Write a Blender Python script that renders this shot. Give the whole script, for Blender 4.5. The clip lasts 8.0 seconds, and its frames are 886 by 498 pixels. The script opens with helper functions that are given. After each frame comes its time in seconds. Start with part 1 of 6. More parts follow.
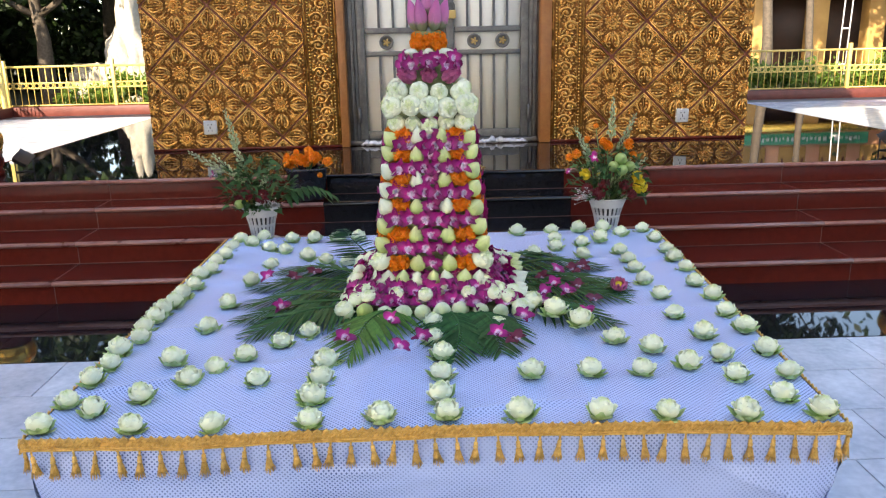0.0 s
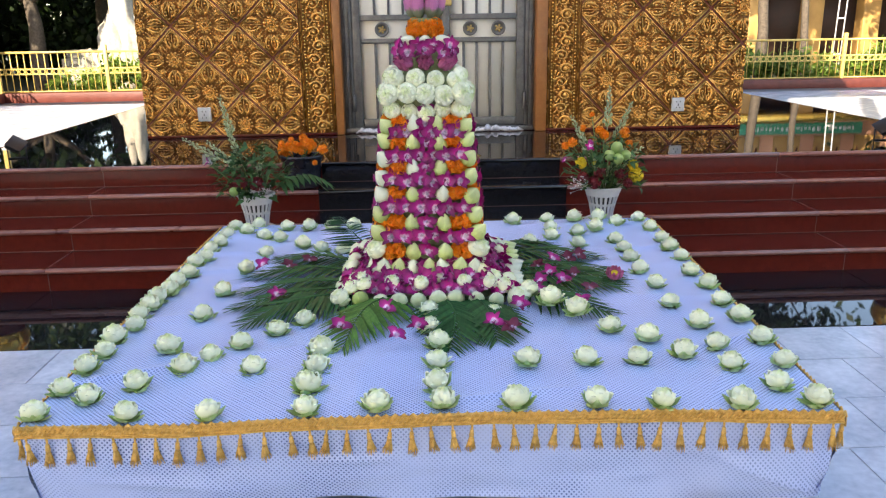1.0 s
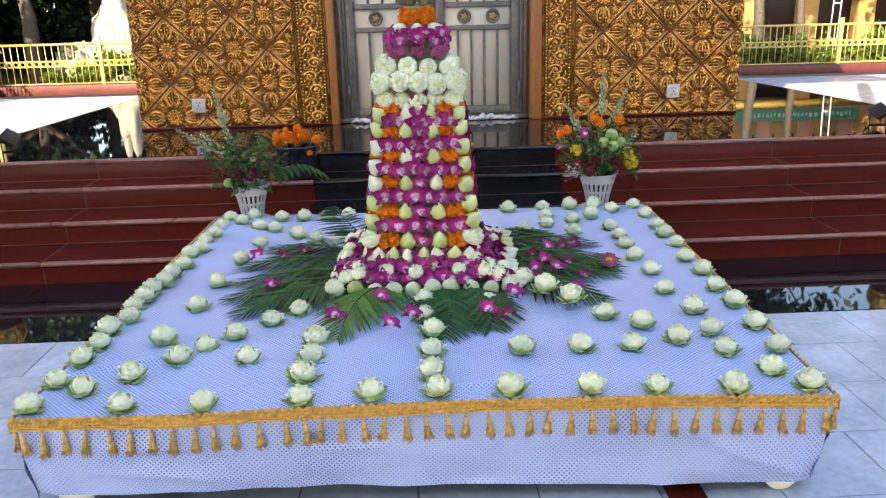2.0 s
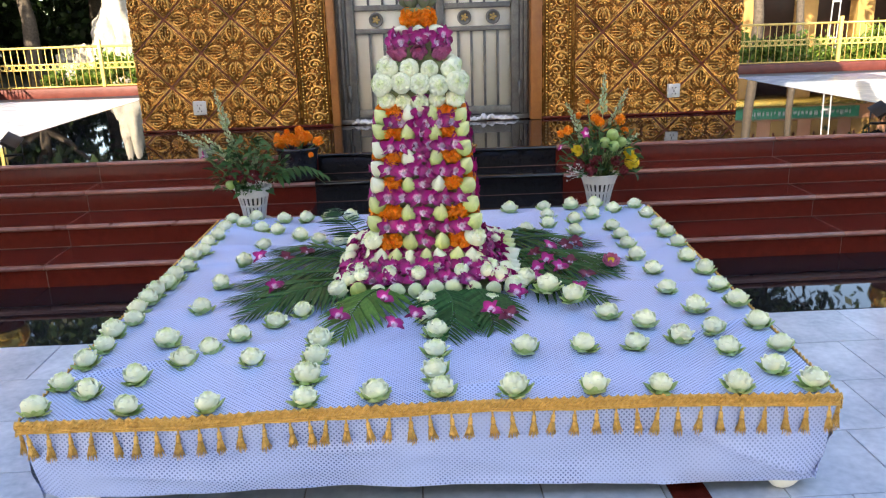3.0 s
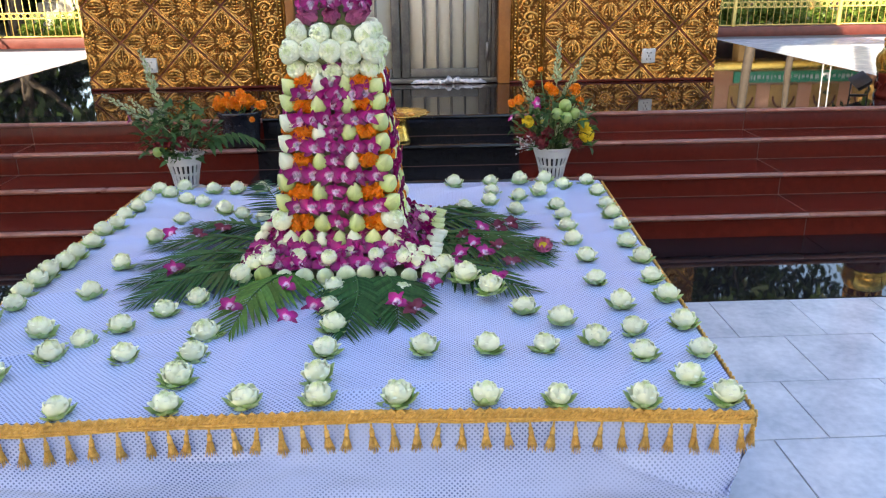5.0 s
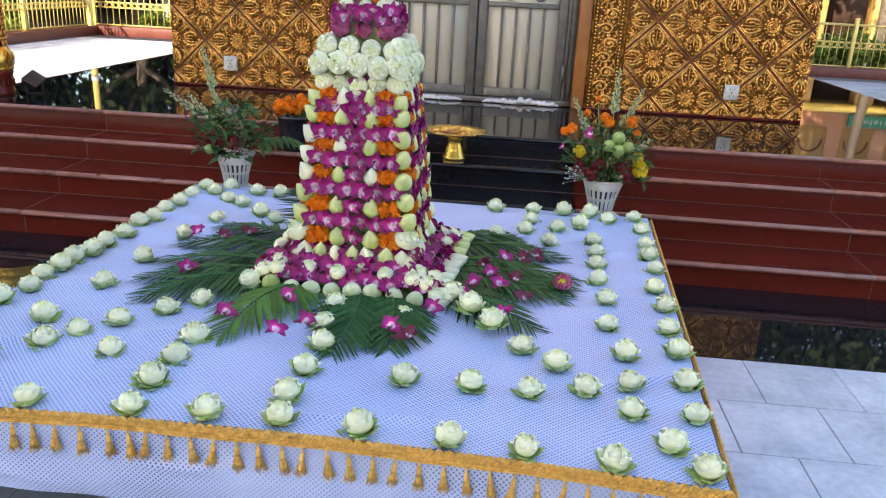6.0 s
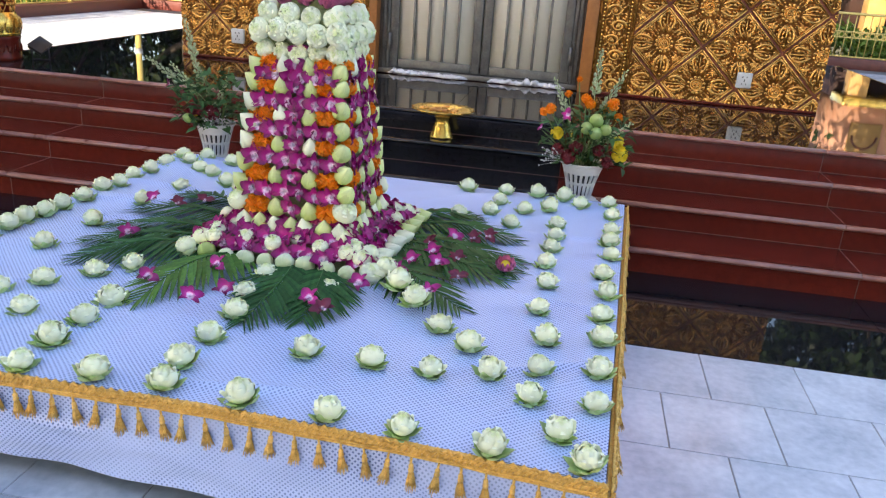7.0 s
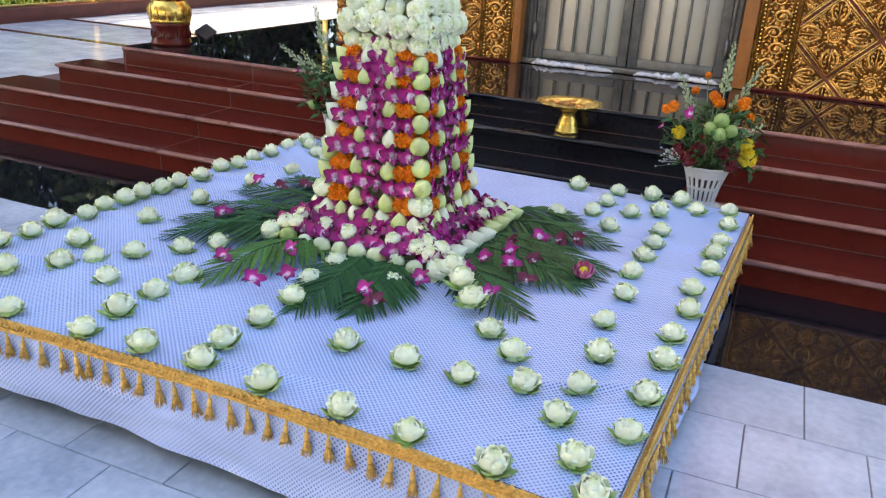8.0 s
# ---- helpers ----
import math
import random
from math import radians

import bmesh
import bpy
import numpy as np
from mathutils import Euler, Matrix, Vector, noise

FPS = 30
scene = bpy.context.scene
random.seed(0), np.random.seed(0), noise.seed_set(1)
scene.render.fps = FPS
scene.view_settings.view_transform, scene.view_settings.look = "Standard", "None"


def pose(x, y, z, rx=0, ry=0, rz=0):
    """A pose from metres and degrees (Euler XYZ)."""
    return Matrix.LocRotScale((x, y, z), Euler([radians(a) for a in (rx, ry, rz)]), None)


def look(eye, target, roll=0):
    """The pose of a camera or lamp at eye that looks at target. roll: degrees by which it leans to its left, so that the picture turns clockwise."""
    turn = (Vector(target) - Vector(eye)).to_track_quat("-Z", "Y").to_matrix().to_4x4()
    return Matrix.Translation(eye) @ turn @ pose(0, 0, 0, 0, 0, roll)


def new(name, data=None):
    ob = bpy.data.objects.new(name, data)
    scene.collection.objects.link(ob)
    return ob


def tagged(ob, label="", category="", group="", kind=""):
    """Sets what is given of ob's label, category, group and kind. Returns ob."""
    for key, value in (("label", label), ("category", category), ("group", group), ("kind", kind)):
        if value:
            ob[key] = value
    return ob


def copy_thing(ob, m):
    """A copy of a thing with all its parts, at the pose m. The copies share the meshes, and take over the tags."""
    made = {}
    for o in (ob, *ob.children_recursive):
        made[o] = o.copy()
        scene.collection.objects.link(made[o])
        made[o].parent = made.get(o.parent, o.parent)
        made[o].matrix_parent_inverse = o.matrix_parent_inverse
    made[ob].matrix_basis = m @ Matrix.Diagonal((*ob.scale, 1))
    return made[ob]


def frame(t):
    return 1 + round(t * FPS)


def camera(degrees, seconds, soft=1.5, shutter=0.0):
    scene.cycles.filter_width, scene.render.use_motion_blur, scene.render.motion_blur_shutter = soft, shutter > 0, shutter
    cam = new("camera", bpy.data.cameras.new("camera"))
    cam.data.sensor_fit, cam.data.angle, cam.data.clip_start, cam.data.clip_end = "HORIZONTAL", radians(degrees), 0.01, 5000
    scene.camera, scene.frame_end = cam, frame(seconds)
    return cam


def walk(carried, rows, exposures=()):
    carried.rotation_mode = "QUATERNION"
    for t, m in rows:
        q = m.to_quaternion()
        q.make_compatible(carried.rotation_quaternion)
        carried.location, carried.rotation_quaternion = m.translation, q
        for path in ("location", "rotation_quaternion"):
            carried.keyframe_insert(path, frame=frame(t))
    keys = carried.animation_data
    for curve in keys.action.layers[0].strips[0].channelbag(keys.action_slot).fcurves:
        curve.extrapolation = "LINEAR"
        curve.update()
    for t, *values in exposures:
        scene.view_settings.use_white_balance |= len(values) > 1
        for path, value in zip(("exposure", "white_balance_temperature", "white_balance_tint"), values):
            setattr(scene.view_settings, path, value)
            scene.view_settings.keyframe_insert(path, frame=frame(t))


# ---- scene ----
cam = camera(58.7, 8.0, soft=1.2)
PATH = [
    (0, (0.214, 0.195, 1.233), (0.27, 2.127, 0.72), -1.2),
    (0.5, (0.217, 0.202, 1.233), (0.277, 2.13, 0.708), -1.0),
    (1, (0.208, 0.2, 1.23), (0.278, 2.124, 0.689), -0.9),
    (2.5, (0.226, 0.199, 1.225), (0.299, 2.115, 0.655), -1.7),
    (3, (0.215, 0.193, 1.23), (0.287, 2.11, 0.665), -1.8),
    (3.5, (0.227, 0.197, 1.238), (0.272, 2.117, 0.677), -1.5),
    (4, (0.292, 0.225, 1.23), (0.326, 2.128, 0.616), -2.4),
    (4.5, (0.407, 0.317, 1.235), (0.518, 2.196, 0.561), -2.0),
    (6, (0.756, 0.493, 1.267), (0.595, 2.381, 0.626), 2.9),
    (6.5, (0.951, 0.5, 1.266), (0.693, 2.382, 0.639), 2.6),
    (7, (1.1, 0.584, 1.243), (0.823, 2.443, 0.56), 4.2),
    (7.5, (1.21, 0.695, 1.253), (0.786, 2.509, 0.525), 5.0),
    (8, (1.39, 0.749, 1.265), (0.69, 2.471, 0.529), 3.3),
]
walk(cam, [(t, look(eye, target, roll)) for t, eye, target, roll in PATH],
     exposures=[(0.0, 1.9, 7120, 13), (4.5, 1.95, 7120, 13), (8.0, 1.99, 7120, 13)])

# ---- sky, sun ----
world = bpy.data.worlds.new("sky")
scene.world = world
world.use_nodes = True
SUN_UP = radians(30)
sky = world.node_tree.nodes.new("ShaderNodeTexSky")
sky.sky_type = "NISHITA"
sky.sun_disc = False
sky.sun_elevation, sky.sun_rotation = SUN_UP, radians(208)
back = world.node_tree.nodes["Background"]
back.inputs["Strength"].default_value = 0.15
world.node_tree.links.new(sky.outputs[0], back.inputs["Color"])
sun = new("sun", bpy.data.lights.new("sun", "SUN"))
sun.data.energy, sun.data.angle, sun.data.color = 4.0, radians(0.5), (1.0, 0.9, 0.74)
sun.matrix_world = look((0, 0, 30), Vector((0, 0, 30)) + Vector((0.469 * math.cos(SUN_UP), 0.883 * math.cos(SUN_UP), -math.sin(SUN_UP))))


# ---- materials ----
def surface(name, base, second, scale=8.0, rough=0.5, metal=0.0, bump=0.0, fine=120.0, rand=0.0, spots=0.0, coat=0.0,
            island=0.0, back_light=0.0, gloss=0.5, placed=False):
    """A material of two colours mixed by a broad and a fine noise, with relief and variation from piece to piece."""
    m = bpy.data.materials.new(name)
    m.use_nodes = True
    n, l = m.node_tree.nodes, m.node_tree.links
    p = n["Principled BSDF"]
    tc = n.new("ShaderNodeTexCoord")
    a, b = n.new("ShaderNodeTexNoise"), n.new("ShaderNodeTexNoise")
    a.inputs["Scale"].default_value, a.inputs["Detail"].default_value = scale, 5
    b.inputs["Scale"].default_value, b.inputs["Detail"].default_value = fine, 3
    for q in (a, b):
        l.new(n.new("ShaderNodeNewGeometry").outputs["Position"] if placed else tc.outputs["Object"], q.inputs["Vector"])
    ramp = n.new("ShaderNodeValToRGB")
    ramp.color_ramp.elements[0].position, ramp.color_ramp.elements[1].position = 0.35, 0.68
    ramp.color_ramp.elements[0].color, ramp.color_ramp.elements[1].color = (*base, 1), (*second, 1)
    mix = n.new("ShaderNodeMix")
    mix.data_type, mix.blend_type = "FLOAT", "MIX"
    mix.inputs[0].default_value = 0.35 + spots
    l.new(a.outputs["Fac"], mix.inputs[2])
    l.new(b.outputs["Fac"], mix.inputs[3])
    l.new(mix.outputs[0], ramp.inputs["Fac"])
    col = ramp.outputs["Color"]
    if rand or island:
        if island:
            src = n.new("ShaderNodeNewGeometry").outputs["Random Per Island"]
        else:
            src = n.new("ShaderNodeObjectInfo").outputs["Random"]
        amount = rand or island
        rng = n.new("ShaderNodeMapRange")
        rng.inputs["To Min"].default_value, rng.inputs["To Max"].default_value = 1 - amount, 1 + amount
        l.new(src, rng.inputs["Value"])
        hsv = n.new("ShaderNodeHueSaturation")
        l.new(rng.outputs[0], hsv.inputs["Value"])
        l.new(col, hsv.inputs["Color"])
        col = hsv.outputs["Color"]
    l.new(col, p.inputs["Base Color"])
    rr = n.new("ShaderNodeMapRange")
    rr.inputs["To Min"].default_value, rr.inputs["To Max"].default_value = max(0.02, rough * 0.75), min(1, rough * 1.25)
    l.new(a.outputs["Fac"], rr.inputs["Value"])
    l.new(rr.outputs[0], p.inputs["Roughness"])
    p.inputs["Metallic"].default_value = metal
    p.inputs["Specular IOR Level"].default_value = gloss
    p.inputs["Coat Weight"].default_value = coat
    p.inputs["Coat Roughness"].default_value = 0.05
    if bump:
        bp = n.new("ShaderNodeBump")
        bp.inputs["Strength"].default_value, bp.inputs["Distance"].default_value = bump, 0.004
        l.new(b.outputs["Fac"], bp.inputs["Height"])
        l.new(bp.outputs[0], p.inputs["Normal"])
    if back_light:
        tr = n.new("ShaderNodeBsdfTranslucent")
        ms = n.new("ShaderNodeMixShader")
        ms.inputs[0].default_value = back_light
        l.new(col, tr.inputs["Color"])
        l.new(p.outputs[0], ms.inputs[1])
        l.new(tr.outputs[0], ms.inputs[2])
        l.new(ms.outputs[0], n["Material Output"].inputs["Surface"])
    return m


def graded(name, stops, axis="z", low=0.0, high=0.06, rough=0.5, rand=0.08, back_light=0.15, grain=0.25):
    """A petal material whose colour runs along the flower, from its foot (z) or from its heart outwards (r)."""
    m = bpy.data.materials.new(name)
    m.use_nodes = True
    n, l = m.node_tree.nodes, m.node_tree.links
    p = n["Principled BSDF"]
    tc = n.new("ShaderNodeTexCoord")
    if axis == "z":
        sep = n.new("ShaderNodeSeparateXYZ")
        l.new(tc.outputs["Object"], sep.inputs[0])
        val = sep.outputs["Z"]
    else:
        ln = n.new("ShaderNodeVectorMath")
        ln.operation = "LENGTH"
        l.new(tc.outputs["Object"], ln.inputs[0])
        val = ln.outputs["Value"]
    rng = n.new("ShaderNodeMapRange")
    rng.inputs["From Min"].default_value, rng.inputs["From Max"].default_value = low, high
    l.new(val, rng.inputs["Value"])
    nz = n.new("ShaderNodeTexNoise")
    nz.inputs["Scale"].default_value, nz.inputs["Detail"].default_value = 90, 4
    l.new(tc.outputs["Object"], nz.inputs["Vector"])
    add = n.new("ShaderNodeMath")
    add.operation = "MULTIPLY_ADD"
    add.inputs[1].default_value = grain
    l.new(nz.outputs["Fac"], add.inputs[0])
    sub = n.new("ShaderNodeMath")
    sub.operation = "SUBTRACT"
    sub.inputs[1].default_value = grain * 0.5
    l.new(rng.outputs[0], sub.inputs[0])
    l.new(sub.outputs[0], add.inputs[2])
    ramp = n.new("ShaderNodeValToRGB")
    el = ramp.color_ramp.elements
    while len(el) < len(stops):
        el.new(0.5)
    for e, (pos, c) in zip(el, stops):
        e.position, e.color = pos, (*c, 1)
    l.new(add.outputs[0], ramp.inputs["Fac"])
    info = n.new("ShaderNodeObjectInfo")
    vr = n.new("ShaderNodeMapRange")
    vr.inputs["To Min"].default_value, vr.inputs["To Max"].default_value = 1 - rand, 1 + rand
    geo = n.new("ShaderNodeNewGeometry")
    both = n.new("ShaderNodeMath")
    both.operation = "MULTIPLY_ADD"
    both.inputs[1].default_value = 0.6
    l.new(geo.outputs["Random Per Island"], both.inputs[0])
    less = n.new("ShaderNodeMath")
    less.operation = "MULTIPLY"
    less.inputs[1].default_value = 0.5
    l.new(info.outputs["Random"], less.inputs[0])
    l.new(less.outputs[0], both.inputs[2])
    l.new(both.outputs[0], vr.inputs["Value"])
    hsv = n.new("ShaderNodeHueSaturation")
    l.new(vr.outputs[0], hsv.inputs["Value"])
    l.new(ramp.outputs[0], hsv.inputs["Color"])
    l.new(hsv.outputs[0], p.inputs["Base Color"])
    p.inputs["Roughness"].default_value = rough
    bp = n.new("ShaderNodeBump")
    bp.inputs["Strength"].default_value, bp.inputs["Distance"].default_value = 0.25, 0.002
    l.new(nz.outputs["Fac"], bp.inputs["Height"])
    l.new(bp.outputs[0], p.inputs["Normal"])
    tr = n.new("ShaderNodeBsdfTranslucent")
    ms = n.new("ShaderNodeMixShader")
    ms.inputs[0].default_value = back_light
    l.new(hsv.outputs[0], tr.inputs["Color"])
    l.new(p.outputs[0], ms.inputs[1])
    l.new(tr.outputs[0], ms.inputs[2])
    l.new(ms.outputs[0], n["Material Output"].inputs["Surface"])
    return m


def lace(name, ground, thread, pitch, open_at, shine, least=0.3):
    """Woven lace: pale thread in a small diamond net over a bluer ground."""
    m = bpy.data.materials.new(name)
    m.use_nodes = True
    n, l = m.node_tree.nodes, m.node_tree.links
    p = n["Principled BSDF"]
    tc = n.new("ShaderNodeTexCoord")
    uv = tc.outputs["UV"]
    vals = []
    for turn in (45, -45):
        mp = n.new("ShaderNodeMapping")
        mp.inputs["Rotation"].default_value = (0, 0, radians(turn))
        l.new(uv, mp.inputs["Vector"])
        wv = n.new("ShaderNodeTexWave")
        wv.wave_type, wv.bands_direction = "BANDS", "X"
        wv.inputs["Scale"].default_value = 0.314159 / pitch
        wv.inputs["Distortion"].default_value = 0.15
        l.new(mp.outputs[0], wv.inputs["Vector"])
        vals.append(wv.outputs["Fac"])
    mul = n.new("ShaderNodeMath")
    mul.operation = "MINIMUM"
    l.new(vals[0], mul.inputs[0])
    l.new(vals[1], mul.inputs[1])
    # the small holes stand in groups, in a coarser net
    coarse = []
    for turn in (45, -45):
        mp = n.new("ShaderNodeMapping")
        mp.inputs["Rotation"].default_value = (0, 0, radians(turn))
        l.new(uv, mp.inputs["Vector"])
        wv = n.new("ShaderNodeTexWave")
        wv.wave_type, wv.bands_direction = "BANDS", "X"
        wv.inputs["Scale"].default_value = 0.314159 / (pitch * 2.0)
        l.new(mp.outputs[0], wv.inputs["Vector"])
        coarse.append(wv.outputs["Fac"])
    net = n.new("ShaderNodeMath")
    net.operation = "MINIMUM"
    l.new(coarse[0], net.inputs[0])
    l.new(coarse[1], net.inputs[1])
    group = n.new("ShaderNodeMapRange")
    group.inputs["From Min"].default_value, group.inputs["From Max"].default_value = 0.08, 0.3
    group.inputs["To Min"].default_value, group.inputs["To Max"].default_value = 0.12, 1.0
    l.new(net.outputs[0], group.inputs["Value"])
    patch = n.new("ShaderNodeTexNoise")
    patch.inputs["Scale"].default_value, patch.inputs["Detail"].default_value = 3.2, 3
    l.new(uv, patch.inputs["Vector"])
    pr = n.new("ShaderNodeMapRange")
    pr.inputs["From Min"].default_value, pr.inputs["From Max"].default_value = 0.35, 0.65
    pr.inputs["To Min"].default_value, pr.inputs["To Max"].default_value = least, 1.0
    l.new(patch.outputs["Fac"], pr.inputs["Value"])
    step = n.new("ShaderNodeMapRange")
    step.inputs["From Min"].default_value, step.inputs["From Max"].default_value = open_at, open_at + 0.22
    l.new(mul.outputs[0], step.inputs["Value"])
    amt = n.new("ShaderNodeMath")
    amt.operation = "MULTIPLY"
    l.new(step.outputs[0], amt.inputs[0])
    l.new(pr.outputs[0], amt.inputs[1])
    grouped = n.new("ShaderNodeMath")
    grouped.operation = "MULTIPLY"
    l.new(amt.outputs[0], grouped.inputs[0])
    l.new(group.outputs[0], grouped.inputs[1])
    amt = grouped
    mix = n.new("ShaderNodeMix")
    mix.data_type = "RGBA"
    mix.inputs[6].default_value, mix.inputs[7].default_value = (*thread, 1), (*ground, 1)
    l.new(amt.outputs[0], mix.inputs[0])
    l.new(mix.outputs[2], p.inputs["Base Color"])
    p.inputs["Roughness"].default_value = shine
    p.inputs["Sheen Weight"].default_value = 0.15
    bp = n.new("ShaderNodeBump")
    bp.inputs["Strength"].default_value, bp.inputs["Distance"].default_value = 0.35, -0.002
    l.new(amt.outputs[0], bp.inputs["Height"])
    l.new(bp.outputs[0], p.inputs["Normal"])
    return m


GRANITE_RED = surface("polished_maroon_granite", (0.07, 0.01, 0.007), (0.125, 0.018, 0.012), 30, 0.13, fine=420, spots=0.3, rand=0.12, gloss=0.2)
GRANITE_BLACK = surface("polished_black_granite", (0.006, 0.006, 0.008), (0.016, 0.016, 0.02), 40, 0.022, fine=500, spots=0.3, gloss=0.36)
# maroon granite made paler: the light on the rounded edge is in this colour
NOSING = surface("edge_lit_granite", (0.2, 0.075, 0.06), (0.33, 0.15, 0.125), 20, 0.3, fine=200)
GROUT = surface("pale_step_joint", (0.1, 0.045, 0.038), (0.17, 0.09, 0.08), 30, 0.7)
MARBLE = surface("white_marble", (0.4, 0.45, 0.54), (0.68, 0.72, 0.8), 4.5, 0.2, fine=38, rand=0.07, placed=True)
MARBLE_JOINT = surface("grey_tile_joint", (0.2, 0.19, 0.19), (0.3, 0.29, 0.29), 20, 0.85)
GOLD = surface("carved_gold_paint", (0.54, 0.25, 0.055), (0.84, 0.46, 0.12), 14, 0.27, 0.65, 0.2, 120)
# red-gold ground paint, darkened to hold the shade between the carvings
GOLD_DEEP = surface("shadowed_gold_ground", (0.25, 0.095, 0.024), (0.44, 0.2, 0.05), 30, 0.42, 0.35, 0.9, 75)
GOLD_BRIGHT = surface("bright_gold_lacquer", (0.72, 0.44, 0.08), (0.85, 0.58, 0.16), 14, 0.25, 0.8, 0.1, 60)
GROOVE = surface("dark_red_lacquer_groove", (0.17, 0.035, 0.016), (0.25, 0.06, 0.026), 30, 0.45, fine=90)
WOOD = surface("varnished_orange_wood", (0.3, 0.11, 0.03), (0.42, 0.17, 0.05), 12, 0.35, fine=60)
STEEL = surface("dull_grey_steel", (0.1, 0.098, 0.095), (0.2, 0.195, 0.185), 14, 0.38, 0.4, 0.1, 80)
CREAM = surface("cream_door_sheet", (0.9, 0.86, 0.74), (0.94, 0.91, 0.8), 3, 0.4, fine=20)
WHITE_PLASTIC = surface("white_plastic", (0.5, 0.5, 0.5), (0.6, 0.6, 0.6), 12, 0.3, fine=60)
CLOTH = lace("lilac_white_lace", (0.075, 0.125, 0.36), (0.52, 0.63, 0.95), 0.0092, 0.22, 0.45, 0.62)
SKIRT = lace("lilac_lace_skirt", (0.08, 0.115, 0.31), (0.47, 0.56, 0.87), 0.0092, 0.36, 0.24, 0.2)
FRINGE = surface("gold_silk_fringe", (0.6, 0.3, 0.05), (0.95, 0.6, 0.17), 90, 0.34, 0.3, 0.5, 500, rand=0.12)
DARK = surface("dark_under_table", (0.02, 0.02, 0.022), (0.04, 0.04, 0.045), 8, 0.7)
LOTUS = graded("pale_lotus_petals", [(0.0, (0.36, 0.48, 0.14)), (0.18, (0.7, 0.79, 0.45)), (0.38, (0.93, 0.955, 0.7)), (0.86, (0.945, 0.965, 0.72)), (1.0, (0.76, 0.84, 0.4))], high=0.054, rough=0.5, rand=0.08, back_light=0.12)
SEPAL = graded("green_lotus_sepals", [(0.0, (0.22, 0.38, 0.09)), (0.6, (0.46, 0.62, 0.24)), (1.0, (0.6, 0.72, 0.38))], "r", 0.0, 0.055, rand=0.25)
BUD_GREEN = graded("pale_green_buds", [(0.0, (0.4, 0.52, 0.13)), (0.5, (0.62, 0.72, 0.25)), (1.0, (0.77, 0.82, 0.42))], high=0.055, rand=0.2)
BUD_WHITE = graded("cream_white_buds", [(0.0, (0.62, 0.7, 0.36)), (0.4, (0.86, 0.89, 0.64)), (1.0, (0.91, 0.93, 0.74))], high=0.055, rand=0.1)
ORCHID = graded("magenta_orchid", [(0.0, (0.95, 0.86, 0.92)), (0.26, (0.86, 0.58, 0.76)), (0.44, (0.47, 0.01, 0.23)), (0.75, (0.31, 0.003, 0.145)), (1.0, (0.2, 0.001, 0.085))], "r", 0.002, 0.036, rand=0.45, grain=0.3, rough=0.38)
POD_GREEN = graded("fresh_green_buds", [(0.0, (0.2, 0.32, 0.07)), (0.6, (0.3, 0.44, 0.12)), (1.0, (0.42, 0.54, 0.2))], high=0.055, rand=0.1)
ORCHID_LIP = graded("white_orchid_lip", [(0.0, (0.9, 0.82, 0.9)), (1.0, (0.78, 0.52, 0.74))], "r", 0.0, 0.02)
ORCHID_WILT = graded("faded_dark_orchid", [(0.0, (0.5, 0.3, 0.4)), (0.4, (0.2, 0.02, 0.06)), (1.0, (0.14, 0.01, 0.04))], "r", 0.002, 0.03)
MARIGOLD = graded("orange_marigold", [(0.0, (0.55, 0.1, 0.003)), (0.6, (0.85, 0.22, 0.005)), (1.0, (0.9, 0.3, 0.01))], "r", 0.0, 0.024, rand=0.12)
PINK = graded("pink_lotus_petals", [(0.0, (0.65, 0.3, 0.4)), (0.5, (0.6, 0.16, 0.33)), (1.0, (0.42, 0.06, 0.2))], high=0.06, rand=0.15)
PINK_BUD = graded("pink_lotus_bud", [(0.0, (0.2, 0.22, 0.1)), (0.26, (0.24, 0.25, 0.13)), (0.36, (0.6, 0.2, 0.36)), (1.0, (0.6, 0.13, 0.36))], high=0.14, rand=0.14)
YELLOW = surface("yellow_petals", (0.75, 0.55, 0.02), (0.85, 0.7, 0.05), 40, 0.5, rand=0.1, back_light=0.15)
RED_ROSE = surface("dark_red_petals", (0.1, 0.004, 0.01), (0.2, 0.008, 0.016), 40, 0.5, rand=0.2)
TUBEROSE = surface("white_green_florets", (0.24, 0.36, 0.16), (0.66, 0.7, 0.5), 60, 0.5, rand=0.15, back_light=0.2)
PALM = surface("palm_leaflet", (0.016, 0.068, 0.026), (0.05, 0.145, 0.042), 14, 0.5, rand=0.35, back_light=0.1, gloss=0.15)
# lighter copy of the palm green, with a sunlit tone put into it
PALM_PALE = surface("sunlit_palm_leaflet", (0.045, 0.13, 0.026), (0.12, 0.25, 0.05), 14, 0.5, rand=0.3, back_light=0.12, gloss=0.15)
LEAF = surface("bouquet_leaf", (0.022, 0.068, 0.02), (0.065, 0.15, 0.05), 30, 0.55, rand=0.35, back_light=0.12, gloss=0.2)
STEM = surface("green_stem", (0.08, 0.16, 0.04), (0.14, 0.24, 0.07), 40, 0.5)
FOAM = surface("wet_leaf_packing", (0.16, 0.2, 0.08), (0.3, 0.36, 0.17), 40, 0.8, bump=0.5)
CLAY = surface("black_glazed_pot", (0.008, 0.009, 0.014), (0.02, 0.022, 0.03), 20, 0.25)
FENCE = surface("yellow_gold_fence_paint", (0.55, 0.4, 0.1), (0.7, 0.54, 0.18), 20, 0.4, 0.2)
KERB = surface("red_painted_kerb", (0.09, 0.018, 0.012), (0.15, 0.035, 0.024), 8, 0.5)
BARK = surface("tree_bark", (0.06, 0.045, 0.03), (0.14, 0.11, 0.08), 18, 0.85, bump=0.8, fine=40)
